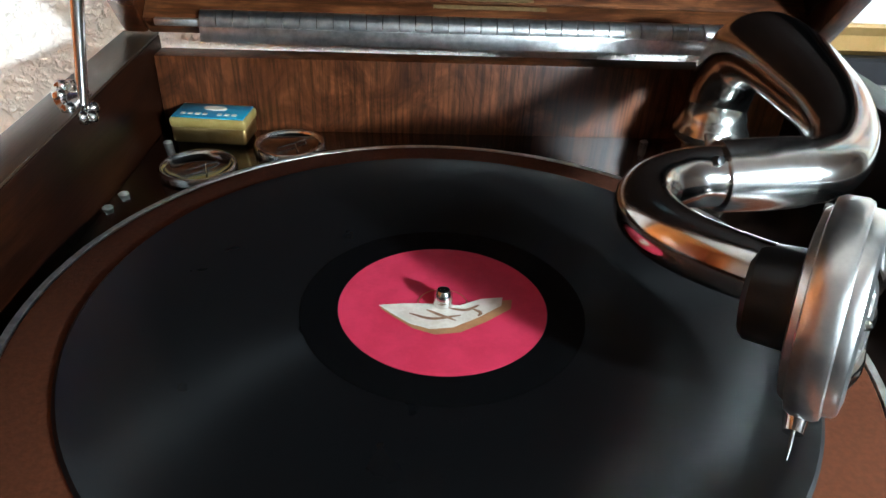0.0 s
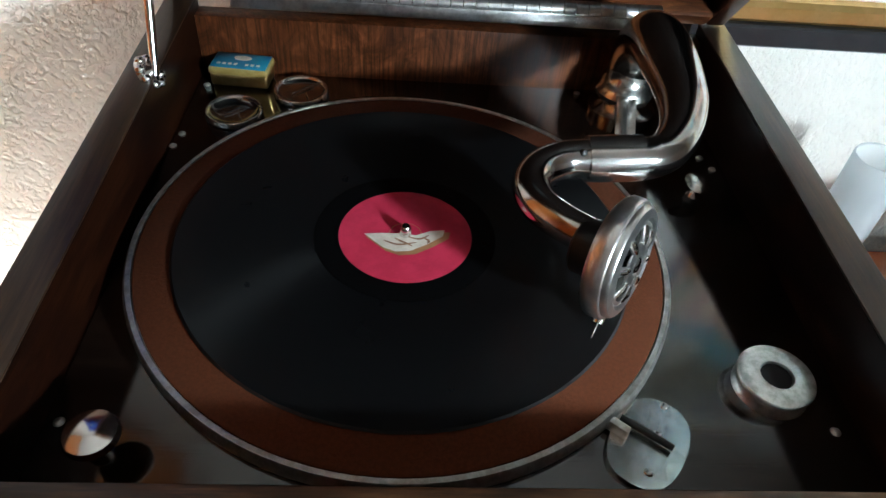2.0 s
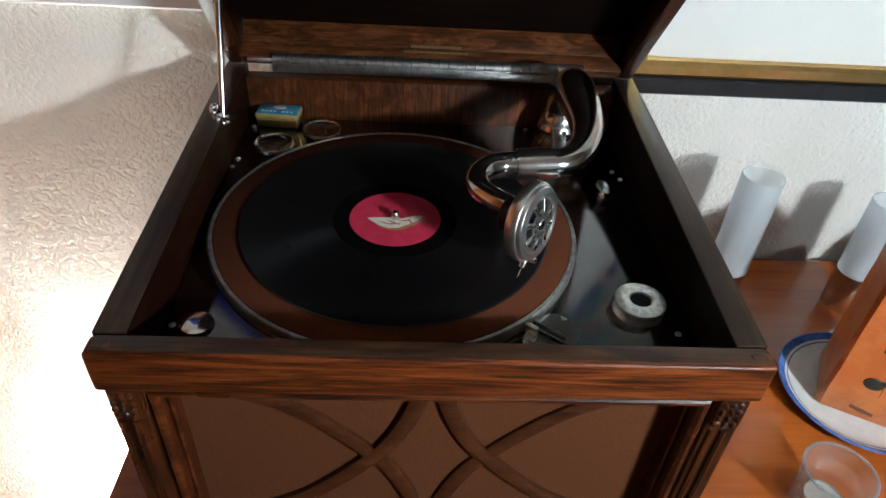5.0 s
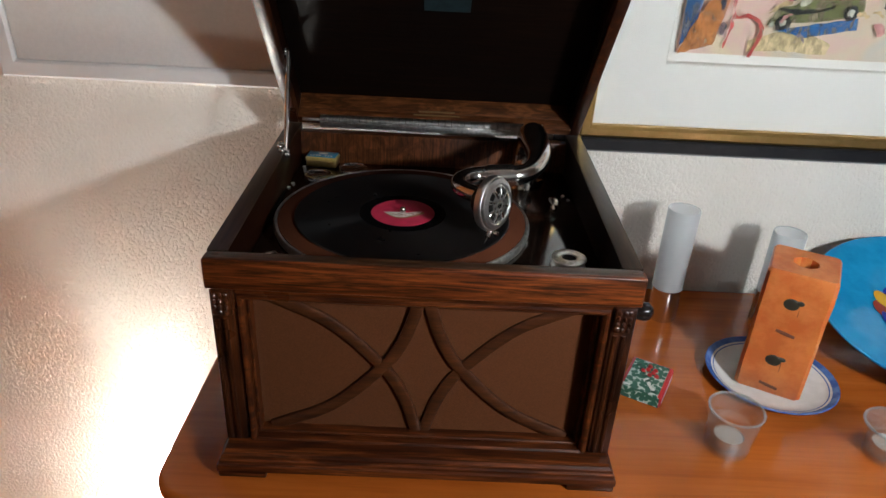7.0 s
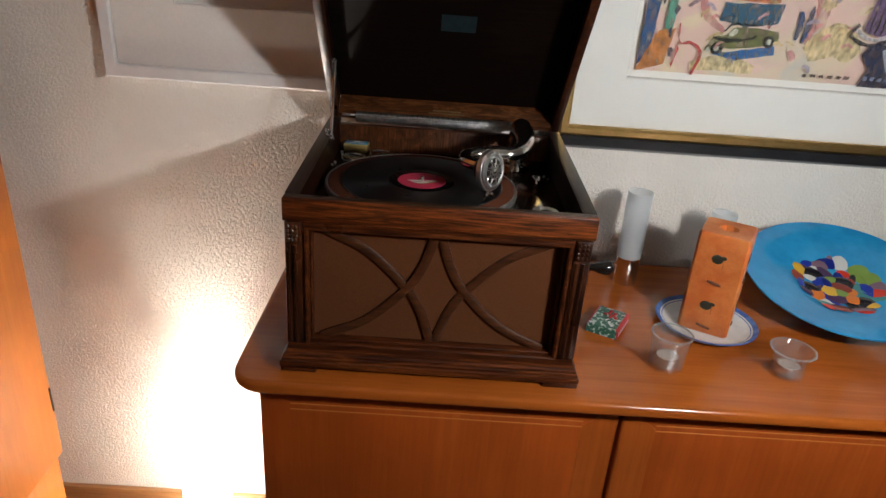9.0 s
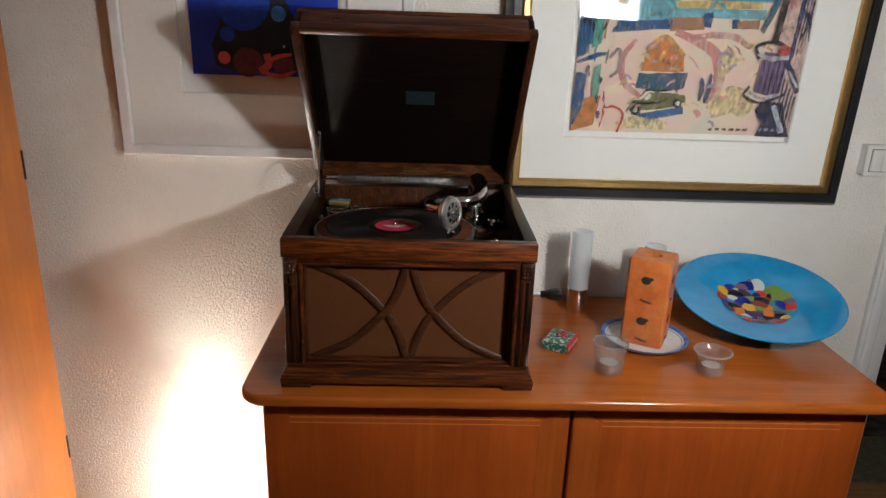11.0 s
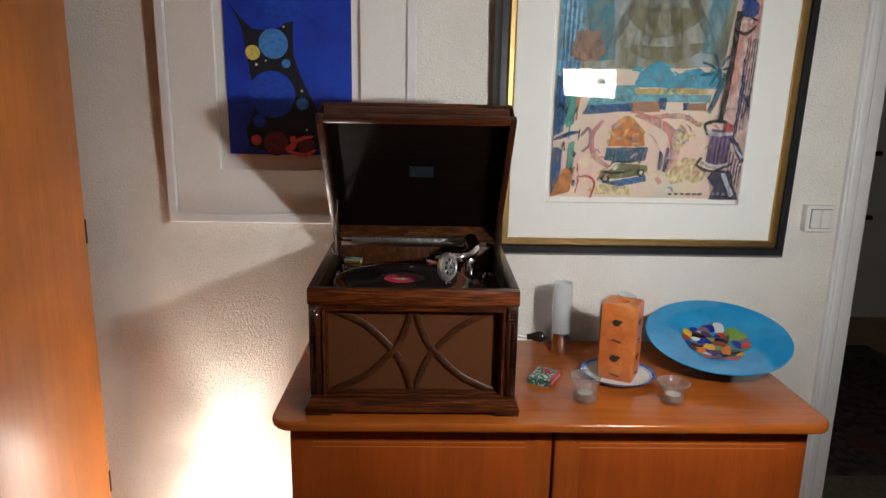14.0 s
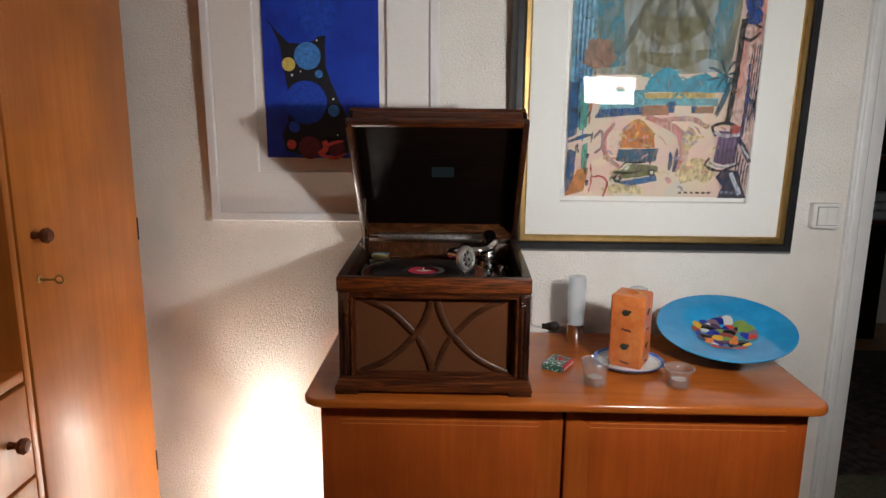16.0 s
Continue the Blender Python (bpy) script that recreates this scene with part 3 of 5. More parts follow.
def stroke(points, w, taper=0.5):
    """A brush stroke of width w through (x, z) points."""
    p = smooth_path(points, 5)
    a, b = [], []
    for i, q in enumerate(p):
        d = p[min(i + 1, len(p) - 1)] - p[max(i - 1, 0)]
        d = d / (np.linalg.norm(d) + 1e-9)
        k = w / 2 * (1 - taper * abs(2 * i / (len(p) - 1) - 1) ** 2)
        a.append((q[0] - d[1] * k, q[1] + d[0] * k))
        b.append((q[0] + d[1] * k, q[1] - d[0] * k))
    return a + b[::-1]


def paint(name, color, var=0.25):
    lo = tuple(c * (1 - var) for c in color)
    hi = tuple(min(1, c * (1 + var)) for c in color)
    return speckled(name, lo, hi, 90.0, 0.8, 0, 0.1, 0.35, 0.65)


def wash(name, color):
    """Watercolour: the tone varies and the sheet shows through in places."""
    m = mat(name, color, 0.85)
    L = m.node_tree.links.new
    n = node(m, "ShaderNodeTexNoise", Scale=38.0, Detail=4.0, Roughness=0.6, Distortion=1.0)
    L(coords(m, (1, 1, 1)), n.inputs["Vector"])
    r = ramp(m, [(0.3, tuple(c * 0.55 for c in color)), (0.5, color), (0.72, tuple(min(1, c * 1.25 + 0.02) for c in color))])
    L(n.outputs[0], r.inputs[0])
    L(r.outputs[0], bsdf(m).inputs["Base Color"])
    n2 = node(m, "ShaderNodeTexNoise", Scale=85.0, Detail=3.0, Roughness=0.6)
    L(coords(m, (1.7, 1, 0.8)), n2.inputs["Vector"])
    a = ramp(m, [(0.3, (0.4, 0.4, 0.4)), (0.6, (0.95, 0.95, 0.95))])
    L(n2.outputs[0], a.inputs[0])
    L(a.outputs[0], bsdf(m).inputs["Alpha"])
    return m


def glaze(name, color, low=0.05, high=0.6):
    """A thin transparent tint that thins out unevenly."""
    m = mat(name, color, 0.85)
    n = node(m, "ShaderNodeTexNoise", Scale=30.0, Detail=4.0, Roughness=0.6, Distortion=0.8)
    m.node_tree.links.new(coords(m, (1.5, 1, 0.7)), n.inputs["Vector"])
    a = ramp(m, [(0.32, (low,) * 3), (0.66, (high,) * 3)])
    m.node_tree.links.new(n.outputs[0], a.inputs[0])
    m.node_tree.links.new(a.outputs[0], bsdf(m).inputs["Alpha"])
    return m


def blue_picture():
    t = thing("blue_abstract_picture", -0.267, WALL, 1.06, "white box-framed abstract print of circles on deep blue", "picture")
    x0, x1, z0, z1 = -0.577, 0.041, 1.075, 2.0
    part("frame", frame_ring(x0, x1, z0, z1, 0.024, WALL - 0.024, WALL - 0.001, 0.003), white_frame, t)
    part("backing", block(x0 + 0.02, x1 - 0.02, WALL - 0.008, WALL - 0.002, z0 + 0.02, z1 - 0.02), mat_board, t)
    part("mount", frame_ring(x0 + 0.0241, x1 - 0.0241, z0 + 0.0241, z1 - 0.0241, 0.1115, WALL - 0.018, WALL - 0.0085, 0.002), mat_board, t, "wide white mount")
    y = WALL - 0.0125
    bx0, bx1, bz0, bz1 = -0.4175, -0.115, 1.248, 1.80
    sheet = part("print", block(bx0, bx1, y, y + 0.002, bz0, bz1), speckled("ultramarine", (0.004, 0.022, 0.30), (0.006, 0.045, 0.44), 9.0, 0.55), t, "deep blue print")

    def add(color, shapes, name, lift):
        m = paint(name, color)
        for q, s in enumerate(shapes):
            part(name, flat_shape(s, y - lift - 0.00002 * q), m, sheet)
    X = lambda u: bx0 + u * (bx1 - bx0)      # u, v in units of the print's width, from its lower left corner
    Z = lambda v: bz0 + v * (bx1 - bx0)
    P = lambda q: [(X(u), Z(v)) for u, v in q]
    black = (0.005, 0.006, 0.012)
    add(black, [P([(0.04, 1.18), (0.12, 1.08), (0.22, 0.98), (0.34, 0.97), (0.45, 1.0), (0.55, 1.1), (0.54, 0.95), (0.54, 0.78), (0.58, 0.66),
                   (0.64, 0.52), (0.72, 0.35), (0.8, 0.05), (0.3, 0.02), (0.16, 0.06), (0.14, 0.2), (0.2, 0.32), (0.2, 0.6), (0.17, 0.8), (0.15, 0.95), (0.1, 1.08)])],
        "black_web", 0.0003)
    add((0.008, 0.05, 0.42), [P(disc(0.36, 0.48, 0.185, 32, 0.03)), P(disc(0.25, 0.27, 0.05)), P(disc(0.48, 1.2, 0.17))], "blue_disc", 0.0006)
    add((0.05, 0.20, 0.55), [P(disc(0.385, 0.87, 0.115, 32)), P(disc(0.48, 0.72, 0.034)), P(disc(0.6, 0.41, 0.05))], "light_blue_disc", 0.0009)
    add((0.62, 0.50, 0.12), [P(disc(0.22, 0.80, 0.058))], "yellow_disc", 0.0009)
    add((0.6, 0.6, 0.5), [P(disc(0.245, 0.71, 0.011)), P(disc(0.32, 0.74, 0.007)), P(disc(0.47, 1.0, 0.008)), P(disc(0.6, 0.51, 0.009)), P(disc(0.63, 0.2, 0.008))], "white_fleck", 0.0009)
    add((0.52, 0.06, 0.05), [P(disc(0.22, 0.115, 0.042)), P(stroke([(0.46, 0.03), (0.52, 0.08), (0.51, 0.15)], 0.05, 0.0)), P(stroke([(0.5, 0.08), (0.58, 0.13), (0.68, 0.15)], 0.03)),
                                P(stroke([(0.46, 0.03), (0.6, 0.0), (0.7, 0.04)], 0.03))], "red_patch", 0.0012)
    add((0.10, 0.012, 0.02), [P(disc(0.38, 0.09, 0.1, 28)), P(disc(0.62, 0.08, 0.07, 28))], "dark_red_disc", 0.0008)
    t.rotation_euler.x = radians(1.2)     # hangs a little forward at its head


blue_picture()


def sloped_ring(x0, x1, z0, z1, w, slope, y0, y1):
    """Picture moulding whose outer side falls back to the wall."""
    bm = bmesh.new()
    loops = []
    for dx, y in ((0.0, y1), (0.001, y1 - 0.008), (slope, y0 + 0.002), (slope + 0.002, y0), (w - 0.002, y0), (w, y0 + 0.002), (w, y1)):
        loops.append([bm.verts.new(c) for c in ((x0 + dx, y, z0 + dx), (x1 - dx, y, z0 + dx), (x1 - dx, y, z1 - dx), (x0 + dx, y, z1 - dx))])
    for a, b in zip(loops, loops[1:] + loops[:1]):
        for i in range(4):
            j = (i + 1) % 4
            bm.faces.new((a[i], a[j], b[j], b[i]))
    bmesh.ops.recalc_face_normals(bm, faces=bm.faces[:])
    return bm


def street_picture():
    t = thing("street_painting", 0.615, WALL, 0.985, "watercolour of a seaside square, gilt and black frame, glazed", "picture")
    x0, x1, z0, z1 = 0.228, 1.003, 0.999, 1.95
    part("outer_frame", sloped_ring(x0, x1, z0, z1, 0.031, 0.012, WALL - 0.036, WALL - 0.001), black_frame, t, "black lacquer frame with a sloping outer edge")
    part("inner_frame", frame_ring(x0 + 0.0313, x1 - 0.0313, z0 + 0.0313, z1 - 0.0313, 0.018, WALL - 0.033, WALL - 0.001, 0.004), gold_frame, t, "gilt inner moulding")
    part("backing", block(x0 + 0.03, x1 - 0.03, WALL - 0.006, WALL - 0.002, z0 + 0.03, z1 - 0.03), mat_board, t)
    ax0, ax1, az0, az1 = 0.382, 0.861, 1.154, 1.82
    mount = frame_ring(x0 + 0.0494, x1 - 0.0494, z0 + 0.0494, z1 - 0.0494, 0.0925, WALL - 0.022, WALL - 0.0065, 0.002)
    part("mount", mount, mat_board, t, "wide white mount")
    g = part("glass", block(x0 + 0.046, x1 - 0.046, WALL - 0.0265, WALL - 0.0255, z0 + 0.046, z1 - 0.046), pane_mat, t, "clear picture glass")
    g.visible_shadow = False
    y = WALL - 0.010
    W = ax1 - ax0
    base = mat("watercolour ground", (0.6, 0.45, 0.36), 0.85)
    L = base.node_tree.links.new
    n = node(base, "ShaderNodeTexNoise", Scale=9.0, Detail=4.0, Roughness=0.6, Distortion=1.2)
    L(coords(base, (1, 1, 1)), n.inputs["Vector"])
    r = ramp(base, [(0.32, (0.55, 0.52, 0.46)), (0.45, (0.66, 0.54, 0.40)), (0.56, (0.68, 0.47, 0.42)), (0.68, (0.72, 0.60, 0.42))])
    L(n.outputs[0], r.inputs[0])
    L(r.outputs[0], bsdf(base).inputs["Base Color"])
    sheet = part("painting", block(ax0, ax1, y, y + 0.002, az0, az1), base, t, "watercolour of a pink square by a blue bay")
    X = lambda u: ax0 + u * W
    Z = lambda v: az0 + v * W
    P = lambda q: [(X(u), Z(v)) for u, v in q]
    layer = [0.0002]

    def add(name, color, shapes, material=None):
        layer[0] += 0.00022
        m = material or wash(name, color)
        for q, s in enumerate(shapes):
            part(name, flat_shape(P(s), y - layer[0] - 0.00001 * q, 0.003), m, sheet)
    rnd = random.Random(5)
    # sky: grey-olive wash with rays
    sky = mat("grey olive wash", (0.3, 0.3, 0.24), 0.85)
    n = node(sky, "ShaderNodeTexNoise", Scale=14.0, Detail=5.0, Roughness=0.65, Distortion=0.8)
    sky.node_tree.links.new(coords(sky, (1.6, 1, 0.7)), n.inputs["Vector"])
    r = ramp(sky, [(0.3, (0.10, 0.11, 0.10)), (0.45, (0.24, 0.22, 0.15)), (0.58, (0.30, 0.33, 0.33)), (0.72, (0.40, 0.46, 0.48))])
    sky.node_tree.links.new(n.outputs[0], r.inputs[0])
    sky.node_tree.links.new(r.outputs[0], bsdf(sky).inputs["Base Color"])
    add("sky_wash", None, [[(0.1, 0.66), (0.45, 0.66), (0.85, 0.68), (0.88, 1.0), (0.88, 1.39), (0.1, 1.39)]], sky)
    dark, pale = glaze("dark ray glaze", (0.08, 0.09, 0.075)), glaze("pale ray glaze", (0.5, 0.52, 0.45))
    teal, olive = glaze("teal glaze", (0.08, 0.30, 0.38), 0.1, 0.75), glaze("olive glaze", (0.22, 0.19, 0.08))
    for k in range(7):      # rays fan out from a point above the square
        q = -0.75 + 0.25 * k
        ray = stroke([(0.52, 1.22), (0.52 + 0.18 * q, 1.0), (0.52 + 0.36 * q, 0.76)], 0.05 + 0.01 * (k % 3), 0.3)
        add("ray", None, [ray], pale if k % 2 else dark)
    add("teal_sky", None, [stroke([(0.16, 1.35), (0.19, 1.0), (0.24, 0.7)], 0.14, 0.3), stroke([(0.83, 1.3), (0.8, 1.0), (0.76, 0.74)], 0.10, 0.3)], teal)
    add("olive_cloud", None, [stroke([(0.34, 0.95), (0.5, 0.88), (0.7, 0.93)], 0.14, 0.6), stroke([(0.3, 1.15), (0.48, 1.1), (0.6, 1.16)], 0.12, 0.6), stroke([(0.36, 0.76), (0.55, 0.73), (0.74, 0.78)], 0.08, 0.6)], olive)
    add("left_house", (0.16, 0.38, 0.50), [[(0, 0.35), (0.1, 0.4), (0.13, 0.8), (0.12, 1.39), (0, 1.39)]])
    add("blue_facade_stroke", (0.05, 0.16, 0.34), [stroke([(0.02 + 0.02 * k, 0.3 + 0.1 * rnd.random()), (0.025 + 0.02 * k, 0.7), (0.03 + 0.02 * k, 1.1 + 0.2 * rnd.random())], 0.012) for k in range(5)])
    add("light_facade_stroke", (0.35, 0.55, 0.62), [stroke([(0.03 + 0.024 * k, 0.75), (0.035 + 0.024 * k, 1.0), (0.04 + 0.024 * k, 1.3)], 0.01) for k in range(4)])
    add("brown_roof", (0.34, 0.20, 0.14), [[(0.06, 0.72), (0.09, 0.84), (0.2, 0.84), (0.24, 0.74), (0.2, 0.7), (0.12, 0.69)]])
    add("mountain", (0.06, 0.33, 0.47), [[(0.4, 0.6), (0.43, 0.65), (0.5, 0.7), (0.55, 0.69), (0.6, 0.63), (0.66, 0.66), (0.72, 0.67), (0.78, 0.64), (0.84, 0.66), (0.84, 0.57), (0.4, 0.57)]])
    add("bay", (0.16, 0.42, 0.50), [[(0.16, 0.47), (0.42, 0.49), (0.42, 0.58), (0.2, 0.58)], [(0.42, 0.5), (0.8, 0.5), (0.8, 0.54), (0.42, 0.54)]])
    add("sand_strip", (0.62, 0.44, 0.16), [[(0.4, 0.535), (0.78, 0.545), (0.78, 0.57), (0.4, 0.565)]])
    add("quay", (0.03, 0.09, 0.22), [[(0.14, 0.43), (0.4, 0.45), (0.4, 0.49), (0.16, 0.475)], [(0.53, 0.46), (0.57, 0.46), (0.57, 0.52), (0.53, 0.52)], [(0.66, 0.46), (0.69, 0.46), (0.69, 0.5), (0.66, 0.5)]])
    add("brown_wall", (0.36, 0.18, 0.10), [[(0.39, 0.44), (0.54, 0.45), (0.53, 0.5), (0.4, 0.5)], [(0.68, 0.46), (0.78, 0.46), (0.78, 0.5), (0.68, 0.49)]])
    add("pink_sweep", None, [stroke([(0.25, 0.4), (0.2, 0.32), (0.22, 0.22), (0.3, 0.16)], 0.03), stroke([(0.42, 0.44), (0.6, 0.36), (0.64, 0.22), (0.6, 0.14)], 0.05),
                                           stroke([(0.48, 0.42), (0.66, 0.43), (0.76, 0.38)], 0.03), stroke([(0.35, 0.34), (0.44, 0.28), (0.46, 0.18)], 0.02)], glaze("pink glaze", (0.66, 0.27, 0.26), 0.15, 0.8))
    add("cream_patch", (0.68, 0.55, 0.30), [stroke([(0.62, 0.1), (0.72, 0.16), (0.8, 0.1)], 0.12), stroke([(0.2, 0.03), (0.32, 0.05), (0.44, 0.03)], 0.06), stroke([(0.64, 0.26), (0.67, 0.32), (0.66, 0.38)], 0.06)])
    add("kiosk", (0.56, 0.20, 0.05), [[(0.29, 0.27), (0.3, 0.36), (0.38, 0.43), (0.47, 0.35), (0.48, 0.27)]])
    add("kiosk_light", (0.66, 0.38, 0.12), [stroke([(0.3, 0.36), (0.38, 0.42), (0.47, 0.34)], 0.018, 0.1), stroke([(0.36, 0.3), (0.38, 0.36)], 0.02)])
    add("kiosk_shadow", (0.03, 0.10, 0.16), [[(0.27, 0.2), (0.28, 0.26), (0.5, 0.27), (0.49, 0.2), (0.38, 0.18)]])
    add("car_shadow", (0.03, 0.14, 0.36), [[(0.27, 0.08), (0.36, 0.06), (0.5, 0.09), (0.5, 0.12), (0.38, 0.1)]])
    add("car", (0.16, 0.17, 0.06), [[(0.24, 0.09), (0.26, 0.14), (0.31, 0.15), (0.34, 0.18), (0.44, 0.18), (0.5, 0.17), (0.51, 0.13), (0.4, 0.11)]])
    add("car_line", (0.02, 0.025, 0.03), [stroke([(0.25, 0.14), (0.34, 0.13), (0.42, 0.15)], 0.012), stroke([(0.3, 0.16), (0.33, 0.19), (0.43, 0.19)], 0.009), disc(0.285, 0.1, 0.022), disc(0.47, 0.135, 0.022)])
    add("car_light", (0.6, 0.6, 0.5), [stroke([(0.32, 0.15), (0.35, 0.17)], 0.02), disc(0.285, 0.1, 0.01), disc(0.47, 0.135, 0.01), disc(0.255, 0.095, 0.008)])
    add("dark_mark", (0.02, 0.05, 0.14), [stroke([(0.565, 0.15), (0.57, 0.2), (0.565, 0.25)], 0.022, 0.6), stroke([(0.59, 0.14), (0.6, 0.2), (0.6, 0.27)], 0.024, 0.6)])
    add("arch", (0.30, 0.20, 0.22), [stroke([(0.14, 0.32), (0.18, 0.36), (0.19, 0.28), (0.15, 0.24)], 0.018)])
    add("left_block", (0.02, 0.08, 0.2), [[(0.0, 0.32), (0.05, 0.34), (0.05, 0.62), (0.0, 0.62)], [(0.0, 0.02), (0.04, 0.06), (0.05, 0.25), (0, 0.26)], stroke([(0.0, 0.3), (0.08, 0.33), (0.13, 0.34)], 0.02)])
    add("green_shutter", (0.10, 0.32, 0.24), [[(0.06, 0.36), (0.1, 0.38), (0.1, 0.58), (0.06, 0.57)], [(0.08, 0.1), (0.11, 0.12), (0.11, 0.3), (0.08, 0.28)]])
    add("orange_block", (0.5, 0.19, 0.05), [[(0.0, 0.0), (0.1, 0.03), (0.12, 0.16), (0.06, 0.15), (0.02, 0.06)], stroke([(0.11, 0.4), (0.12, 0.55), (0.13, 0.68)], 0.016)])
    add("red_kerb", (0.5, 0.06, 0.05), [stroke([(0.14, 0.11), (0.2, 0.11), (0.23, 0.07), (0.21, 0.0)], 0.012, 0.2), stroke([(0.13, 0.02), (0.14, 0.1), (0.13, 0.18)], 0.009)])
    # loose brush marks over the square, the sky and the facades
    for tone, color, box, count, length in (("rose_mark", (0.62, 0.30, 0.28), (0.2, 0.8, 0.1, 0.44), 16, 0.06), ("sand_mark", (0.66, 0.50, 0.26), (0.18, 0.82, 0.02, 0.4), 14, 0.06),
                                            ("lilac_mark", (0.42, 0.36, 0.44), (0.2, 0.78, 0.05, 0.42), 10, 0.05), 
                                            ("teal_mark", (0.08, 0.36, 0.42), (0.2, 0.8, 0.5, 0.66), 12, 0.05),
                                            ("ink_mark", (0.03, 0.04, 0.07), (0.0, 0.14, 0.05, 0.7), 12, 0.05), ("facade_ink_mark", (0.05, 0.05, 0.10), (0.88, 0.98, 0.3, 1.1), 14, 0.06)):
        marks = []
        for k in range(count):
            u, v, q = rnd.uniform(box[0], box[1]), rnd.uniform(box[2], box[3]), rnd.uniform(-0.9, 0.9) if "ink" not in tone else rnd.uniform(1.2, 1.9)
            d = length * rnd.uniform(0.5, 1.2)
            marks.append(stroke([(u, v), (u + d * 0.5 * math.cos(q), v + d * 0.5 * math.sin(q) + 0.008), (min(u + d * math.cos(q), 0.99), v + d * math.sin(q))], rnd.uniform(0.007, 0.018)))
        add(tone, color, marks)
    # palm
    add("palm", (0.02, 0.10, 0.15), [stroke([(0.79, 0.45), (0.83, 0.55), (0.85, 0.64)], 0.028, 0.3)] + [stroke([(0.82, 0.66), (0.82 + 0.06 * math.cos(a), 0.66 + 0.06 * math.sin(a)), (0.82 + 0.1 * math.cos(a), 0.66 + 0.085 * math.sin(a))], 0.014) for a in [0.3 + 0.785 * k for k in range(8)]])
    # the tall house on the east side
    add("right_house", (0.60, 0.42, 0.36), [[(0.86, 0.0), (1.0, 0.0), (1.0, 1.39), (0.93, 1.39), (0.89, 0.8)]])
    add("pink_facade", (0.62, 0.30, 0.25), [stroke([(0.975, 0.85), (0.98, 1.05), (0.985, 1.35)], 0.035, 0), stroke([(0.9, 0.55), (0.905, 0.7), (0.91, 0.85)], 0.03, 0), stroke([(0.95, 0.45), (0.955, 0.7), (0.96, 0.9)], 0.016, 0)])
    add("dark_post", (0.02, 0.025, 0.03), [stroke([(0.855, 0.4), (0.875, 0.65), (0.89, 0.95)], 0.03, 0), stroke([(0.93, 0.95), (0.92, 1.15), (0.95, 1.39)], 0.03, 0.2), stroke([(0.87, 0.86), (0.93, 0.84), (0.98, 0.88)], 0.018), stroke([(0.87, 0.9), (0.93, 0.93), (0.98, 0.9)], 0.014)])
    add("blue_lantern", (0.02, 0.07, 0.26), [disc(0.93, 1.03, 0.05, 20, 0.4), disc(0.94, 0.96, 0.045, 20, 0.4), disc(0.95, 1.15, 0.035, 20, 0.4), stroke([(0.93, 0.3), (0.95, 0.5), (0.94, 0.72)], 0.014)])
    add("facade_line", (0.03, 0.04, 0.08), [stroke([(0.93 + 0.014 * k, 0.3 + 0.03 * k), (0.94 + 0.013 * k, 0.55), (0.95 + 0.012 * k, 0.82)], 0.006, 0.2) for k in range(5)] + [stroke([(0.92 + 0.016 * k, 0.05), (0.925 + 0.016 * k, 0.16), (0.93 + 0.016 * k, 0.26 - 0.02 * k)], 0.007, 0.2) for k in range(5)]
        + [stroke([(0.95, 0.55), (0.99, 0.5), (1.0, 0.42)], 0.016), stroke([(0.96, 0.42), (0.98, 0.48), (0.995, 0.58)], 0.012)])
    add("balcony", (0.16, 0.10, 0.20), [[(0.8, 0.2), (0.82, 0.37), (0.93, 0.36), (0.92, 0.2), (0.86, 0.18)]])
    add("balcony_line", (0.03, 0.035, 0.05), [stroke([(0.8, 0.34), (0.78, 0.39), (0.86, 0.41), (0.93, 0.38)], 0.016, 0.1), stroke([(0.78, 0.22), (0.76, 0.18), (0.84, 0.15), (0.94, 0.19)], 0.014, 0.1)] + [stroke([(0.82 + 0.022 * k, 0.19), (0.825 + 0.022 * k, 0.28), (0.83 + 0.022 * k, 0.35)], 0.006, 0.1) for k in range(5)])
    add("balcony_light", (0.5, 0.48, 0.5), [stroke([(0.79, 0.36), (0.85, 0.34), (0.93, 0.35)], 0.02, 0.2), stroke([(0.77, 0.2), (0.84, 0.17), (0.92, 0.19)], 0.014, 0.2)])
    add("red_flowers", (0.55, 0.10, 0.07), [disc(0.9, 0.375, 0.03, 16, 0.5, 0.8)])
    add("lower_shadow", (0.02, 0.03, 0.07), [[(0.82, 0.12), (0.86, 0.16), (0.94, 0.15), (0.99, 0.02), (1.0, 0.0), (0.84, 0.0), (0.86, 0.06)], stroke([(0.92, 0.33), (0.96, 0.27), (0.995, 0.2)], 0.03, 0.2)])
    add("pale_board", (0.5, 0.52, 0.56), [stroke([(0.9, 0.14), (0.93, 0.08), (0.96, 0.02)], 0.022, 0.1), stroke([(0.94, 0.29), (0.97, 0.25), (0.99, 0.22)], 0.012, 0.1)])
    # illegible signature as plain bars
    add("signature_bar", (0.10, 0.06, 0.05), [[(0.62 + 0.032 * k, 0.022), (0.64 + 0.032 * k, 0.022), (0.642 + 0.032 * k, 0.034), (0.622 + 0.032 * k, 0.034)] for k in range(6)])
    add("date_bar", (0.3, 0.32, 0.4), [[(0.85 + 0.028 * k, 0.024), (0.866 + 0.028 * k, 0.024), (0.868 + 0.028 * k, 0.038), (0.852 + 0.028 * k, 0.038)] for k in range(4)])
    t.rotation_euler.x = radians(2.3)     # hangs forward at its head


street_picture()


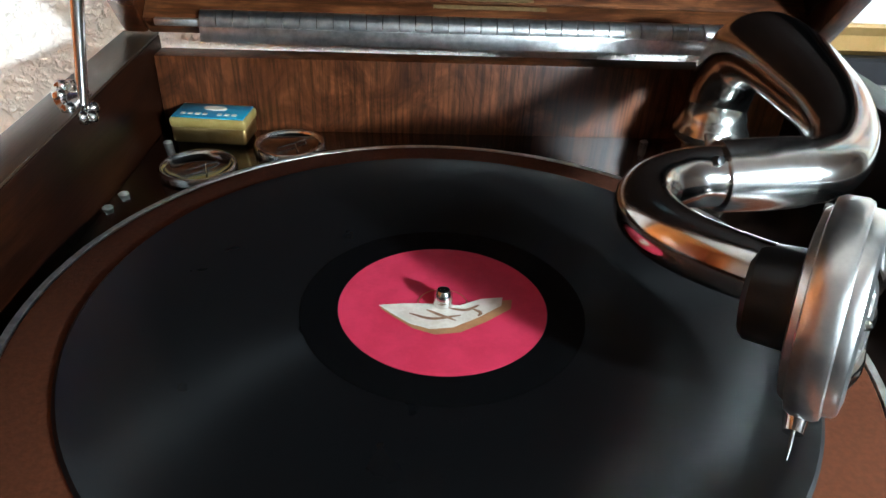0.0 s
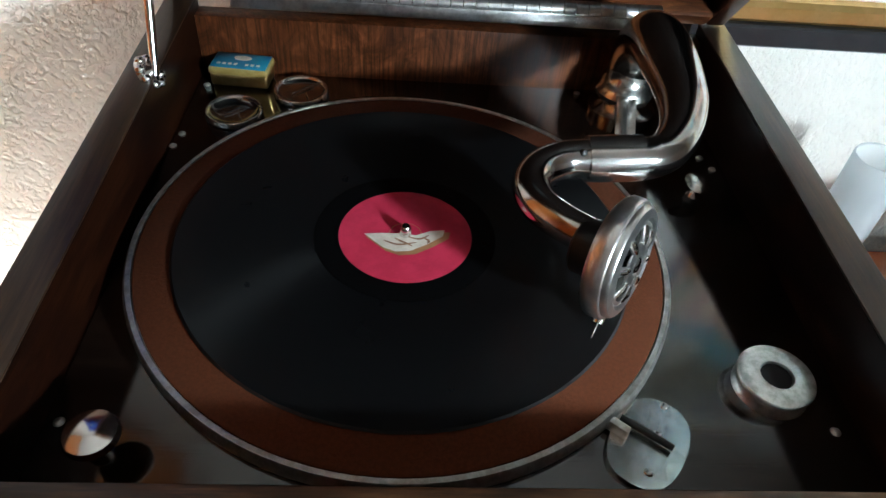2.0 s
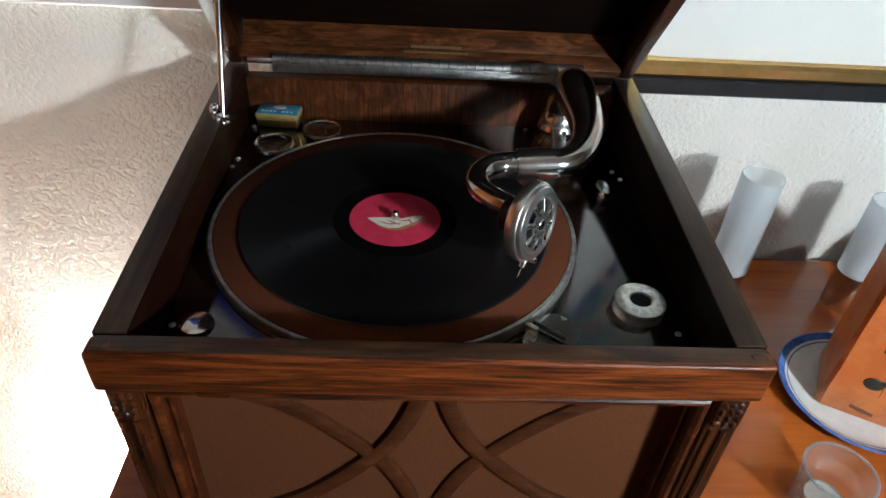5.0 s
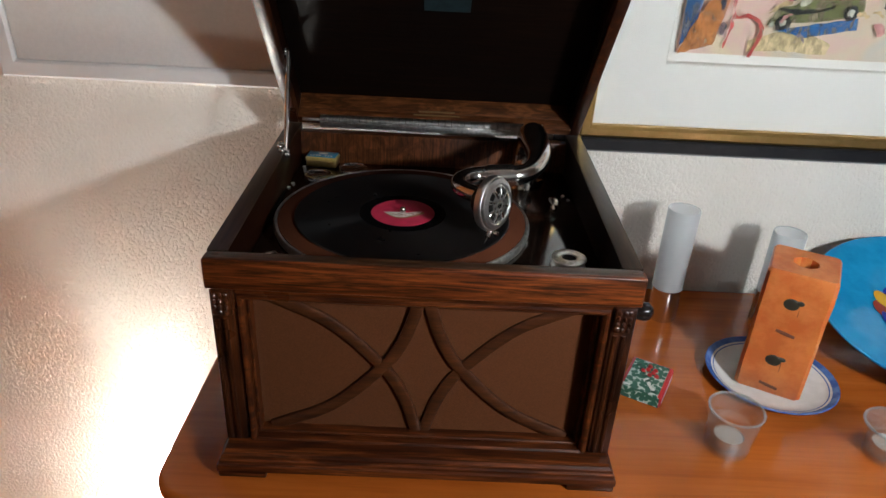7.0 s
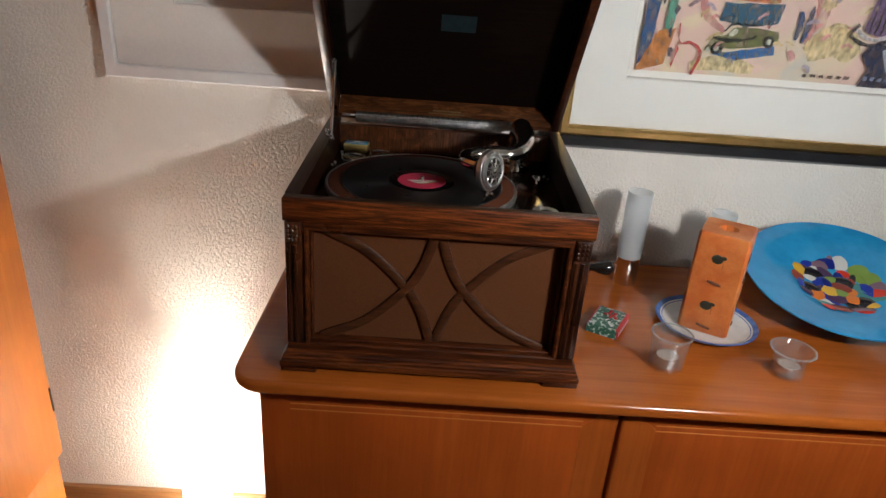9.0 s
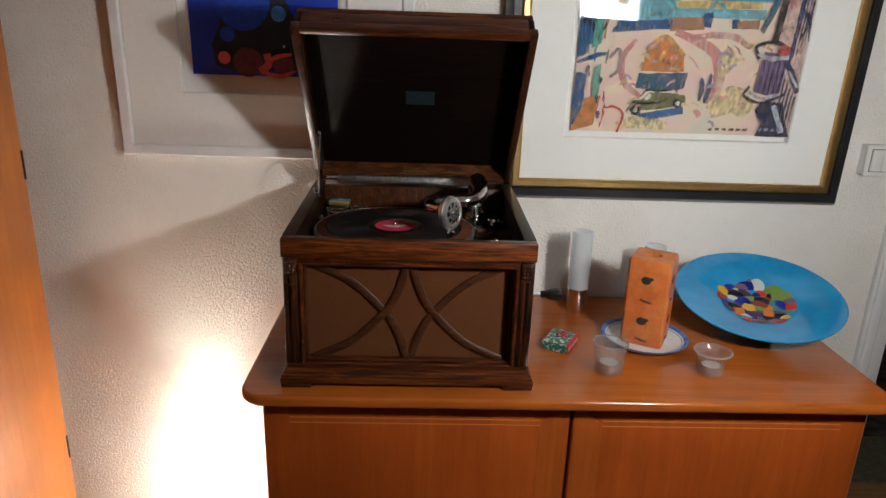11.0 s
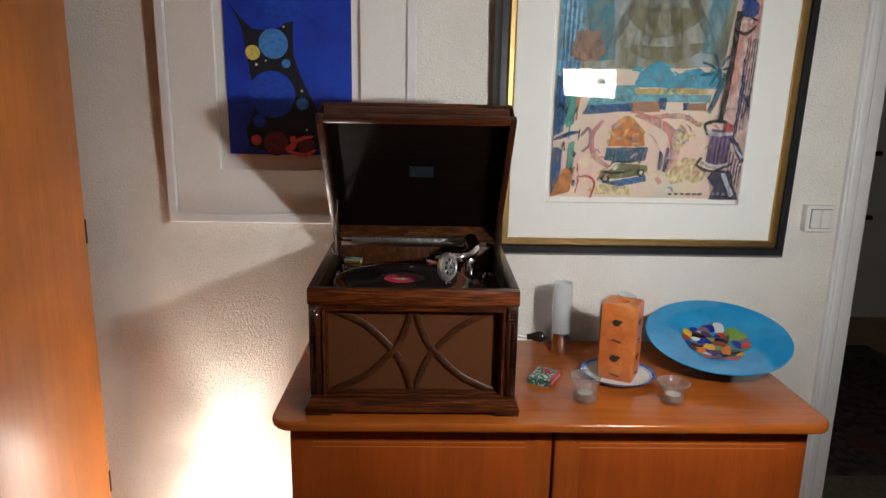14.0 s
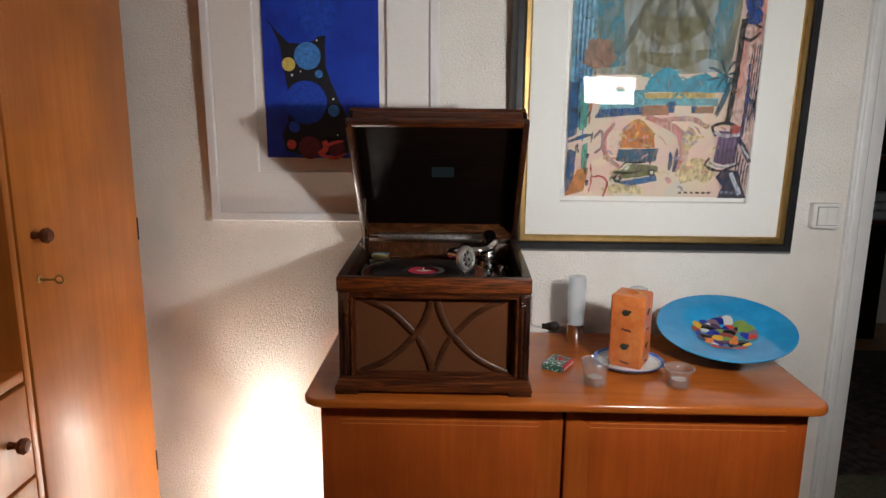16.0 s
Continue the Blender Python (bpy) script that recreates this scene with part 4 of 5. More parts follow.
def light_switch():
    x0, x1, z0, z1 = 1.044, 1.1175, 1.073, 1.1415
    t = thing("light_switch", (x0 + x1) / 2, WALL, z0, "white plastic surface-mounted double light switch on the wall", "light switch")
    box = part("box", block(x0 + 0.001, x1 - 0.001, WALL - 0.021, WALL, z0 + 0.001, z1 - 0.001, 0.003), plastic_white, t)
    part("plate", block(x0, x1, WALL - 0.027, WALL - 0.0215, z0, z1, 0.003), plastic_white, t)
    part("joint", frame_ring(x0 + 0.011, x1 - 0.009, z0 + 0.009, z1 - 0.009, 0.0016, WALL - 0.0282, WALL - 0.0265, 0.0004), mat("shadow joint", (0.12, 0.12, 0.12), 0.6), box)
    xm = (x0 + x1) / 2 + 0.001
    for a, b in ((x0 + 0.0125, xm - 0.0004), (xm + 0.0004, x1 - 0.0105)):
        part("rocker", block(a, b, WALL - 0.031, WALL - 0.0265, z0 + 0.0105, z1 - 0.0105, 0.0014), plastic_white, t, "flat white rocker")


light_switch()


# ---- the gramophone ----
GX0, GX1, GY0, GY1, GZ1 = -0.157, 0.2515, 0.026, 0.405, 1.0405   # cabinet at its top
CX, CY = 0.016, 0.1975                                          # spindle


def screw_bm(x, y, z, r=0.0032):
    bm = lathe([(0, r * 0.4), (r * 0.5, r * 0.36), (r * 0.85, r * 0.2), (r, 0), (0, 0)], 14)
    block(-r * 0.7, r * 0.7, -r * 0.12, r * 0.12, r * 0.3, r * 0.41, 0, 2, bm)
    return moved(bm, Matrix.Translation((x, y, z)) @ pose(0, 0, 0, 0, 0, 37))


def gramophone():
    g = thing("gramophone", 0.048, 0.21, TOP, "open dark oak table gramophone playing a record on a sideboard", "gramophone")
    wt = 0.017
    # cabinet walls above and round the motor board
    zb = TOP + 0.034
    def rising(bm):
        for v in bm.verts:
            if v.co.z > 1.015:
                v.co.z += (GZ1 - 1.0275) * (v.co.y - GY0) / (GY1 - GY0)
        return bm
    for x0, x1 in ((GX0 - 0.003, GX0 + wt), (GX1 - wt, GX1 + 0.003)):
        panel = part("side_panel", rising(block(x0, x1, GY0 + 0.0110, GY1, zb, 1.0262, 0.0008)), oak_y_shaded, g)
        part("edge_strip", rising(block(x0, x1, GY0 + 0.0110, GY1, 1.0263, 1.0278, 0.0006)), edge_oak, panel, "worn grey-brown top edge")
        part("corner_peg", moved(lathe([(0, 0.0004), (0.0034, 0.0004), (0.0036, 0)], 16), Matrix.Translation(((x0 + x1) / 2, GY0 + 0.0025, 1.0275))), cap_oak, panel, "dowel end in the corner")
    part("back_panel", block(GX0 + wt, GX1 - wt, GY1 - wt, GY1 - 0.0005, zb, 1.032, 0.0015), oak_in, g, "brown veneered back board")
    rail = part("top_rail", block(GX0 - 0.004, GX1 + 0.004, GY0 - 0.006, GY0 + 0.0105, 0.994, 1.0268, 0.0026, 3), rail_oak, g, "red-brown streaked oak front rail")
    part("rail_cap", block(GX0 - 0.0005, GX1 + 0.0005, GY0 - 0.0032, GY0 + 0.0100, 1.0262, 1.0275, 0.0009, 2), cap_oak, rail, "worn grey-brown top edge")
    part("motor_board", block(GX0 + wt + 0.0005, GX1 - wt - 0.0005, GY0 + 0.0110, GY1 - wt - 0.0005, DECK - 0.012, DECK, 0.001), deck_mat, g, "black stained motor board")
    # front: posts, moulded frame, cloth and tracery
    for x0, x1, s in ((GX0 - 0.0028, GX0 + 0.021, 1), (GX1 - 0.021, GX1 + 0.0028, -1)):
        p = part("corner_post", block(x0, x1, GY0 + 0.0005, GY0 + 0.0106, zb, 0.9935, 0.003), oak_z, g)
        for k in range(2):
            xx = x0 + 0.006 + 0.008 * k
            part("reed", tube([(xx, GY0 + 0.0005, zb + 0.004, 0.0026), (xx, GY0 + 0.0005, 0.9, 0.0026), (xx, GY0 + 0.0005, 0.958, 0.0026)], 8, 2), oak_z, p)
        cap = block(x0 + 0.002, x1 - 0.002, GY0 - 0.002, GY0 + 0.01, 0.962, 0.9905, 0.002)
        for i in range(3):
            for k in range(4):
                b = lathe([(0.0032 * math.sin(a), -0.002 * math.cos(a)) for a in [math.pi * q / 5 for q in range(6)]], 8)
                join_into(cap, moved(b, Matrix.Translation((x0 + 0.0055 + 0.0055 * i, GY0 - 0.0015, 0.966 + 0.0065 * k)) @ pose(0, 0, 0, 90, 0, 40 * (i + k))))
        part("carved_capital", cap, oak_z, p, "small carved block")
    fx0, fx1, fz0, fz1 = GX0 + 0.0215, GX1 - 0.0215, zb - 0.006, 0.9862
    part("frieze", block(fx0, fx1, GY0 + 0.0005, GY0 + 0.0105, 0.9864, 0.9936, 0.0015), oak_x, g)
    part("grille_frame", frame_ring(fx0, fx1, fz0, fz1, 0.0075, GY0 + 0.001, GY0 + 0.026, 0.0025), oak_x, g)
    part("grille_bead", frame_ring(fx0 + 0.0072, fx1 - 0.0072, fz0 + 0.0072, fz1 - 0.0072, 0.0035, GY0 + 0.0115, GY0 + 0.026, 0.0012), oak_x, g)
    part("grille_cloth", block(fx0 + 0.007, fx1 - 0.007, GY0 + 0.0245, GY0 + 0.0285, fz0 + 0.007, fz1 - 0.007), cloth, g, "brown woven grille cloth")
    ix0, ix1, iz0, iz1 = fx0 + 0.0095, fx1 - 0.0095, fz0 + 0.0095, fz1 - 0.0095
    cx, cz, hw = 0.0475, (iz0 + iz1) / 2, 0.0415
    for s in (-1, 1):
        xe = ix0 + 0.012 if s < 0 else ix1 - 0.012
        for q in (-1, 1):
            zc = iz1 if q > 0 else iz0
            zo = iz0 if q > 0 else iz1
            pts = [(xe, zc), (xe + (cx + s * hw - xe) * 0.55, zc + (cz - zc) * 0.38), (cx + s * hw, cz), (cx + s * hw * 0.45, cz + (zo - cz) * 0.45), (cx + s * 0.004, zo)]
            lift = 0.0004 * (q + s)
            part("tracery_bar", ribbon(pts, 0.0125, GY0 + 0.0196 + lift, GY0 + 0.0246), oak_fret, g)
    # moulded plinth with feet
    zp = TOP + 0.008
    prof = [(0.0085, zp), (0.0095, zp + 0.001), (0.0095, zp + 0.009), (0.0070, zp + 0.0105), (0.0075, zp + 0.0145), (0.0055, zp + 0.016), (0.005, zp + 0.019), (0.002, zp + 0.0215), (0.001, zp + 0.0255)]
    bm = bmesh.new()
    loops = []
    for d, z in prof:
        loops.append([bm.verts.new(c) for c in ((GX0 - d, GY0 - d - 0.012, z), (GX1 + d, GY0 - d - 0.012, z), (GX1 + d, GY1, z), (GX0 - d, GY1, z))])
    for a, b in zip(loops, loops[1:]):
        for i in range(4):
            bm.faces.new((a[i], a[(i + 1) % 4], b[(i + 1) % 4], b[i]))
    bm.faces.new(loops[0][::-1])
    bm.faces.new(loops[-1])
    bmesh.ops.recalc_face_normals(bm, faces=bm.faces[:])
    part("plinth", bm, oak_x, g)
    for x0, x1 in ((GX0 - 0.009, GX0 + 0.042), (GX1 - 0.042, GX1 + 0.009)):
        for y0, y1 in ((GY0 - 0.021, GY0 + 0.03), (GY1 - 0.05, GY1)):
            part("foot", block(x0, x1, y0, y1, TOP, zp + 0.0005, 0.002), oak_x, g)
    # lid, hinged at the back and leaning forward
    A, LEN, H = 51.0, 0.395, 0.058
    hinge = Matrix.Translation((0, GY1 - 0.004, 1.0405)) @ pose(0, 0, 0, -A, 0, 0)
    lt = 0.014
    lid = part("lid", moved(block(GX0 + 0.004, GX1 - 0.004, -LEN + 0.004, -0.004, H - 0.012, H, 0.003), hinge), oak_x, g, "raised dark oak lid")
    lx0, lx1 = GX0 - 0.001, GX1 + 0.001
    part("rim", moved(block(lx0, lx0 + lt, -LEN, 0, 0, 0.017, 0.002), hinge), oak_z, lid)
    part("rim", moved(block(lx1 - lt, lx1, -LEN, 0, 0, 0.017, 0.002), hinge), oak_z, lid)
    part("rim", moved(block(lx0 + lt, lx1 - lt, -LEN, -LEN + lt, 0, 0.017, 0.002), hinge), oak_x, lid)
    part("rim", moved(block(lx0 + lt, lx1 - lt, -lt, 0, 0, 0.017, 0.002), hinge), lid_oak, lid)
    e = 0.004
    # left and right lid sides take the oak with shade in its colour
    part("lid_side", moved(block(lx0 + e, lx0 + lt - 0.001, -LEN + e, -e, 0.0172, H - 0.0125, 0.002), hinge), oak_y_shaded, lid)
    part("lid_side", moved(block(lx1 - lt + 0.001, lx1 - e, -LEN + e, -e, 0.0172, H - 0.0125, 0.002), hinge), oak_y_shaded, lid)
    part("lid_side", moved(block(lx0 + lt, lx1 - lt, -LEN + e, -LEN + lt - 0.001, 0.0172, H - 0.0125, 0.002), hinge), oak_x, lid)
    part("lid_side", moved(block(lx0 + lt, lx1 - lt, -lt + 0.001, -e, 0.0172, H - 0.0125, 0.002), hinge), lid_oak, lid)
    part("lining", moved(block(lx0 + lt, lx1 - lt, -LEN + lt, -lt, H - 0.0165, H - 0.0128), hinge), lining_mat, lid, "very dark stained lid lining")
    decal = part("transfer", moved(block(0.03, 0.085, -0.222, -0.188, H - 0.0172, H - 0.0164), hinge), speckled("faded blue transfer", (0.004, 0.011, 0.014), (0.009, 0.021, 0.025), 120.0, 0.5), lid, "faded blue-green transfer")
    for k, (a, b) in enumerate(((-0.003, 0.062), (0.004, 0.055))):
        part("gilt_line", moved(block(a + 0.02, b + 0.02, -lt - 0.0006 + 0.0004, -lt + 0.0005, 0.012 + 0.006 * k, 0.0145 + 0.006 * k), hinge), gilt_dim, lid, "faded gilt lettering as bars")
    # piano hinge
    hx0, hx1 = -0.112, 0.199
    hy, hc = GY1 - 0.0105, 1.0495
    bar = part("hinge", tube([(hx0, hy, hc, 0.0052), (0.05, hy, hc, 0.0052), (hx1, hy, hc, 0.0052)], 12, 2), chrome, g, "bright nickel piano hinge")
    count = 34
    step = (hx1 - hx0) / count
    for k in range(count):
        x = hx0 + step * (k + 0.5)
        h = step / 2 - 0.0003
        r = 0.0066 + 0.00012 * (k % 2)
        part("knuckle", tube([(x - h, hy, hc, r), (x, hy, hc, r), (x + h, hy, hc, r)], 16, 1), hinge_nickel, bar)
    part("hinge_leaf", block(GX0 + wt + 0.003, hx0, hy - 0.004, hy + 0.003, hc - 0.002, hc + 0.002, 0.0008), nickel_dull, g)
    part("hinge_leaf", block(hx0, hx1, hy - 0.0075, hy - 0.0050, hc - 0.0095, hc - 0.0010, 0.0006), hinge_nickel, bar, "folded hinge leaf")
    # lid stay
    foot = Vector((GX0 + 0.0120, 0.297, 1.0365))
    head = Vector((GX0 + 0.0110, 0.348, 1.150))
    side = Vector((0.005, -0.002, 0))
    stay = part("lid_stay", tube([(*(foot + side), 0.0024), (*(foot.lerp(head, 0.5) + side), 0.0032), (*(head + side), 0.0038)], 12, 4), chrome, g, "bright metal lid stay")
    for spot, size in ((foot, 1.0), (head, 0.72)):
        rose = moved(lathe([(0, 0.0065), (0.003, 0.0060), (0.0048, 0.004), (0.0062, 0.0026), (0.0100, 0.0026), (0.0105, 0), (0, 0)], 24), Matrix.Identity(4))
        for k in range(8):
            a = math.pi * k / 4
            bmesh.ops.create_uvsphere(rose, u_segments=8, v_segments=6, radius=0.0032, matrix=Matrix.Translation((0.0085 * math.cos(a), 0.0085 * math.sin(a), 0.0022)))
        part("rosette", moved(rose, Matrix.Translation(spot) @ pose(0, 0, 0, 0, 55, 0) @ Matrix.Diagonal((size, size, size, 1))), chrome, stay, "flower-shaped nickel rosette")
    # turntable
    R = 0.1485
    tt = part("turntable", moved(lathe([(0, 0.002), (R - 0.012, 0.002), (R - 0.006, 0.0), (R - 0.001, 0.003), (R, 0.006), (R, 0.0105), (R - 0.0015, 0.0128), (R - 0.004, 0.0128), (R - 0.0045, 0.011), (0, 0.011)], 96), Matrix.Translation((CX, CY, DECK - 0.002))), nickel_dull, g, "nickel-rimmed turntable")
    part("felt_mat", moved(lathe([(0, 0.0112), (R - 0.0048, 0.0112), (R - 0.0048, 0.0124), (R - 0.006, 0.0132), (0, 0.0132)], 96), Matrix.Translation((CX, CY, DECK - 0.002))), felt, tt, "brown felt")
    part("spindle", moved(lathe([(0.0036, 0.0), (0.0036, 0.0045), (0.0033, 0.0075), (0.0022, 0.0092), (0, 0.0097)], 18), Matrix.Translation((CX, CY, DECK + 0.0105))), chrome, tt)
    # tone arm: elbow out of the board, tapered tube, sleeve, gooseneck
    arm = part("tone_arm", tube([(0.1775, 0.3640, 1.016, 0.0165), (0.1778, 0.3610, 1.036, 0.0178), (0.1775, 0.3480, 1.053, 0.0183), (0.1768, 0.3280, 1.0605, 0.0181), (0.1775, 0.3060, 1.0605, 0.0174), (0.1790, 0.2840, 1.0570, 0.0160),
                              (0.1772, 0.2620, 1.0545, 0.0144), (0.1705, 0.2405, 1.0515, 0.0126), (0.1595, 0.2240, 1.0490, 0.0117), (0.148, 0.2170, 1.048, 0.0117), (0.136, 0.2160, 1.048, 0.0117)], 28, 7), chrome, g, "bright nickel gooseneck tone arm")
    part("sleeve", tube([(0.1425, 0.2163, 1.048, 0.0128), (0.128, 0.216, 1.047, 0.0131), (0.1125, 0.2157, 1.046, 0.0128)], 28, 4), nickel_bright, arm)
    part("gooseneck", tube([(0.1135, 0.2157, 1.046, 0.0112), (0.099, 0.2135, 1.046, 0.0106), (0.0855, 0.2045, 1.046, 0.0102), (0.0792, 0.191, 1.046, 0.0099), (0.0815, 0.176, 1.046, 0.0096), (0.0905, 0.164, 1.046, 0.0094), (0.1015, 0.1545, 1.046, 0.0092), (0.1065, 0.1505, 1.046, 0.0092)], 26, 7), chrome, arm)
    part("stop_pin", moved(lathe([(0, 0.003), (0.0016, 0.0025), (0.002, 0), (0, 0)], 10), Matrix.Translation((0.1075, 0.2095, 1.0545)) @ pose(0, 0, 0, 60, 0, 20)), black_rubber, arm, "dark pin hole")
    bx, by = 0.1775, 0.3620
    base = part("arm_base", moved(lathe([(0, 0), (0.0255, 0), (0.0250, 0.003), (0.0205, 0.0045), (0.0165, 0.008), (0.0160, 0.012), (0, 0.012)], 40), Matrix.Translation((bx, by, DECK))), chrome, g, "domed nickel arm base")
    part("dome", moved(lathe([(0, -0.010), (0.0175, -0.010), (0.0205, -0.007), (0.0212, -0.003), (0.0195, 0.0), (0.0185, 0.002)] + [(0.0185 * math.cos(q), 0.002 + 0.0165 * math.sin(q)) for q in [math.pi / 2 * k / 9 for k in range(1, 10)]], 40), Matrix.Translation((bx - 0.002, by - 0.002, DECK + 0.021))), polished_worn, base, "polished nickel dome")
    part("bracket", moved(block(-0.0075, 0.0075, -0.019, 0.016, -0.0011, 0.0011, 0.0007), Matrix.Translation((bx - 0.006, by - 0.0315, DECK + 0.0115)) @ pose(0, 0, 0, 38, 0, -4)), polished_worn, base, "flat polished bracket")
    part("bracket_screw", screw_bm(bx - 0.007, by - 0.047, DECK + 0.001, 0.0028), chrome, base)
    # sound box
    n = Vector((0.79, -0.60, 0.13)).normalized()
    C = Vector((0.1155, 0.1415, 1.0435))
    turn = n.to_track_quat("Z", "Y").to_matrix().to_4x4()
    at = Matrix.Translation(C) @ turn
    RS = 0.0302
    sb = part("sound_box", moved(lathe([(0, -0.008), (RS * 0.72, -0.008), (RS * 0.86, -0.0072), (RS * 0.90, -0.0055), (RS * 0.97, -0.005), (RS, -0.0032), (RS, 0.0018), (RS * 0.975, 0.0032), (RS * 0.93, 0.0036), (RS * 0.92, 0.0058), (RS * 0.89, 0.0068), (RS * 0.76, 0.0076), (RS * 0.71, 0.0068), (RS * 0.69, 0.0045), (RS * 0.68, 0.001), (0, 0.001)], 56), at), box_nickel, g, "nickel sound box with a pierced front")
    part("rubber_flange", moved(lathe([(0, -0.021), (0.0125, -0.021), (0.014, -0.0195), (0.0145, -0.008), (0.0135, -0.0058), (0, -0.0058)], 32), at), black_rubber, sb, "black rubber flange")
    part("hub", moved(lathe([(0, 0.0100), (0.003, 0.0096), (0.0046, 0.0082), (0.0056, 0.0055), (0, 0.0012)], 20), at), chrome, sb)
    plate = bmesh.new()
    radii = [0.0050, 0.0068, 0.0100, 0.0118, 0.0190, 0.0212]
    sect = 96
    rings = [[plate.verts.new((r * math.cos(2 * math.pi * k / sect), r * math.sin(2 * math.pi * k / sect), 0.0092 - 6.0 * r * r)) for k in range(sect)] for r in radii]
    for i, (lo, hi) in enumerate(zip(rings, rings[1:])):
        for k in range(sect):
            gap = (i == 1 and k % 12 < 7) or (i == 3 and (k + 4) % 12 < 8)
            if not gap:
                j = (k + 1) % sect
                plate.faces.new((lo[k], hi[k], hi[j], lo[j]))
    ext = bmesh.ops.extrude_face_region(plate, geom=plate.faces[:])
    for v in ext["geom"]:
        if isinstance(v, bmesh.types.BMVert):
            v.co.z -= 0.0010
    bmesh.ops.recalc_face_normals(plate, faces=plate.faces[:])
    front = part("pierced_plate", moved(plate, at), box_nickel, sb, "bright pierced front plate")
    for k in range(8):
        a = 2 * math.pi * (12 * k + 6) / sect
        c, d = math.cos(a), math.sin(a)
        rib = tube([(0.0105 * c, 0.0105 * d, 0.0088, 0.0007), (0.0150 * c, 0.0150 * d, 0.0083, 0.0014), (0.0196 * c, 0.0196 * d, 0.0070, 0.0009)], 8, 3)
        part("rib", moved(rib, at), chrome, front)
    part("diaphragm", moved(lathe([(0, 0.0016), (RS * 0.675, 0.0016), (RS * 0.675, 0.0012), (0, 0.0012)], 32), at), mat("dark mica", (0.03, 0.028, 0.025), 0.3), sb)
    tip = Vector((0.1085, 0.1265, DECK + 0.0135))
    low = C + Vector((0.0, 0.0, -RS)) + n * 0.001
    part("needle_holder", tube([(*(low + Vector((0, 0, 0.004))), 0.0035), (*(low * 0.75 + tip * 0.25), 0.0035), (*(low * 0.4 + tip * 0.6), 0.0028)], 12, 2), chrome, sb)
    part("needle_screw", moved(lathe([(0, 0.011), (0.003, 0.011), (0.0034, 0.008), (0.0018, 0.006), (0.0018, 0), (0, 0)], 14), Matrix.Translation(low * 0.7 + tip * 0.3) @ turn @ pose(0, 0, 0, 20, 70, 0)), chrome, sb)
    part("needle", tube([(*(low * 0.4 + tip * 0.6), 0.0006), (*(low * 0.2 + tip * 0.8), 0.0006), (*tip, 0.0002)], 8, 2), mat("dark steel", (0.12, 0.115, 0.11), 0.4, 1.0), sb)
    # fittings on the motor board
    z = DECK
    for x, y in ((-0.133, 0.083), (0.222, 0.085), (-0.135, 0.303), (-0.1375, 0.289), (0.147, 0.381), (0.2215, 0.302), (0.2265, 0.289), (0.146, 0.309)):
        part("screw", screw_bm(x, y, z, 0.0026), nickel_dull, g, "nickel screw")
    part("screw", screw_bm(-0.1325, 0.366, z, 0.0026), nickel_dull, g, "nickel screw")
    knob = part("speed_knob", moved(lathe([(0, 0.0), (0.005, 0.0), (0.004, 0.006), (0.0045, 0.012), (0.0105, 0.0135), (0.0115, 0.0155), (0.0105, 0.0185), (0.005, 0.0205), (0, 0.0207)], 32), Matrix.Translation((-0.1095, 0.0675, z))), chrome, g, "domed nickel speed knob")
    cup_at = Matrix.Translation((0.1985, 0.1095, z)) @ Matrix.Diagonal((0.89, 0.89, 0.8, 1))
    cup = part("needle_cup", moved(lathe([(0.0088, 0.0120), (0.0092, 0.0132), (0.0100, 0.0136), (0.0195, 0.0132), (0.0208, 0.0126), (0.0212, 0.0114), (0.0208, 0.0100), (0.0196, 0.0085), (0.0194, 0.0040), (0.0205, 0.0020), (0.0210, 0.0), (0.0088, 0.0)], 44, True), cup_at), cup_metal, g, "worn nickel needle cup with a round opening")
    # solid black plug stands in for the shade down the opening
    part("well", moved(lathe([(0, 0.0115), (0.0086, 0.0115), (0.0086, 0.0012), (0, 0.0012)], 24), cup_at), mat("black plug for hollow shade", (0.003, 0.003, 0.003), 0.9), cup, "black plug for hollow shade")
    # brake: oval plate with a lever
    bm = bmesh.new()
    ring = [((1.0 - 0.22 * math.cos(a) ** 2) * 0.031 * math.cos(a), 0.0170 * math.sin(a)) for a in [2 * math.pi * k / 36 for k in range(36)]]
    f = bm.faces.new([bm.verts.new((u, v, 0.0)) for u, v in ring])
    ex = bmesh.ops.extrude_face_region(bm, geom=[f])
    for v in ex["geom"]:
        if isinstance(v, bmesh.types.BMVert):
            v.co.z = 0.003
    bmesh.ops.recalc_face_normals(bm, faces=bm.faces[:])
    brake = part("brake_plate", moved(bm, Matrix.Translation((0.1285, 0.0765, z)) @ pose(0, 0, 0, 0, 0, 57)), polished_worn, g, "oval nickel brake plate")
    for x, y in ((0.1405, 0.0955), (0.1245, 0.0615), (0.1335, 0.0805)):
        part("rivet", screw_bm(x, y, z + 0.003, 0.0022), steel, brake)
    part("lever", tube([(0.1165, 0.0865, z + 0.007, 0.0016), (0.127, 0.0795, z + 0.006, 0.0019), (0.1375, 0.0715, z + 0.006, 0.0016)], 10, 4), black_rubber, brake, "dark brake lever")
    part("brake_shoe", moved(block(-0.008, 0.008, -0.002, 0.002, 0, 0.007, 0.0008), Matrix.Translation((0.1125, 0.0835, z + 0.002)) @ pose(0, 0, 0, 0, 0, -40)), nickel_dull, brake)
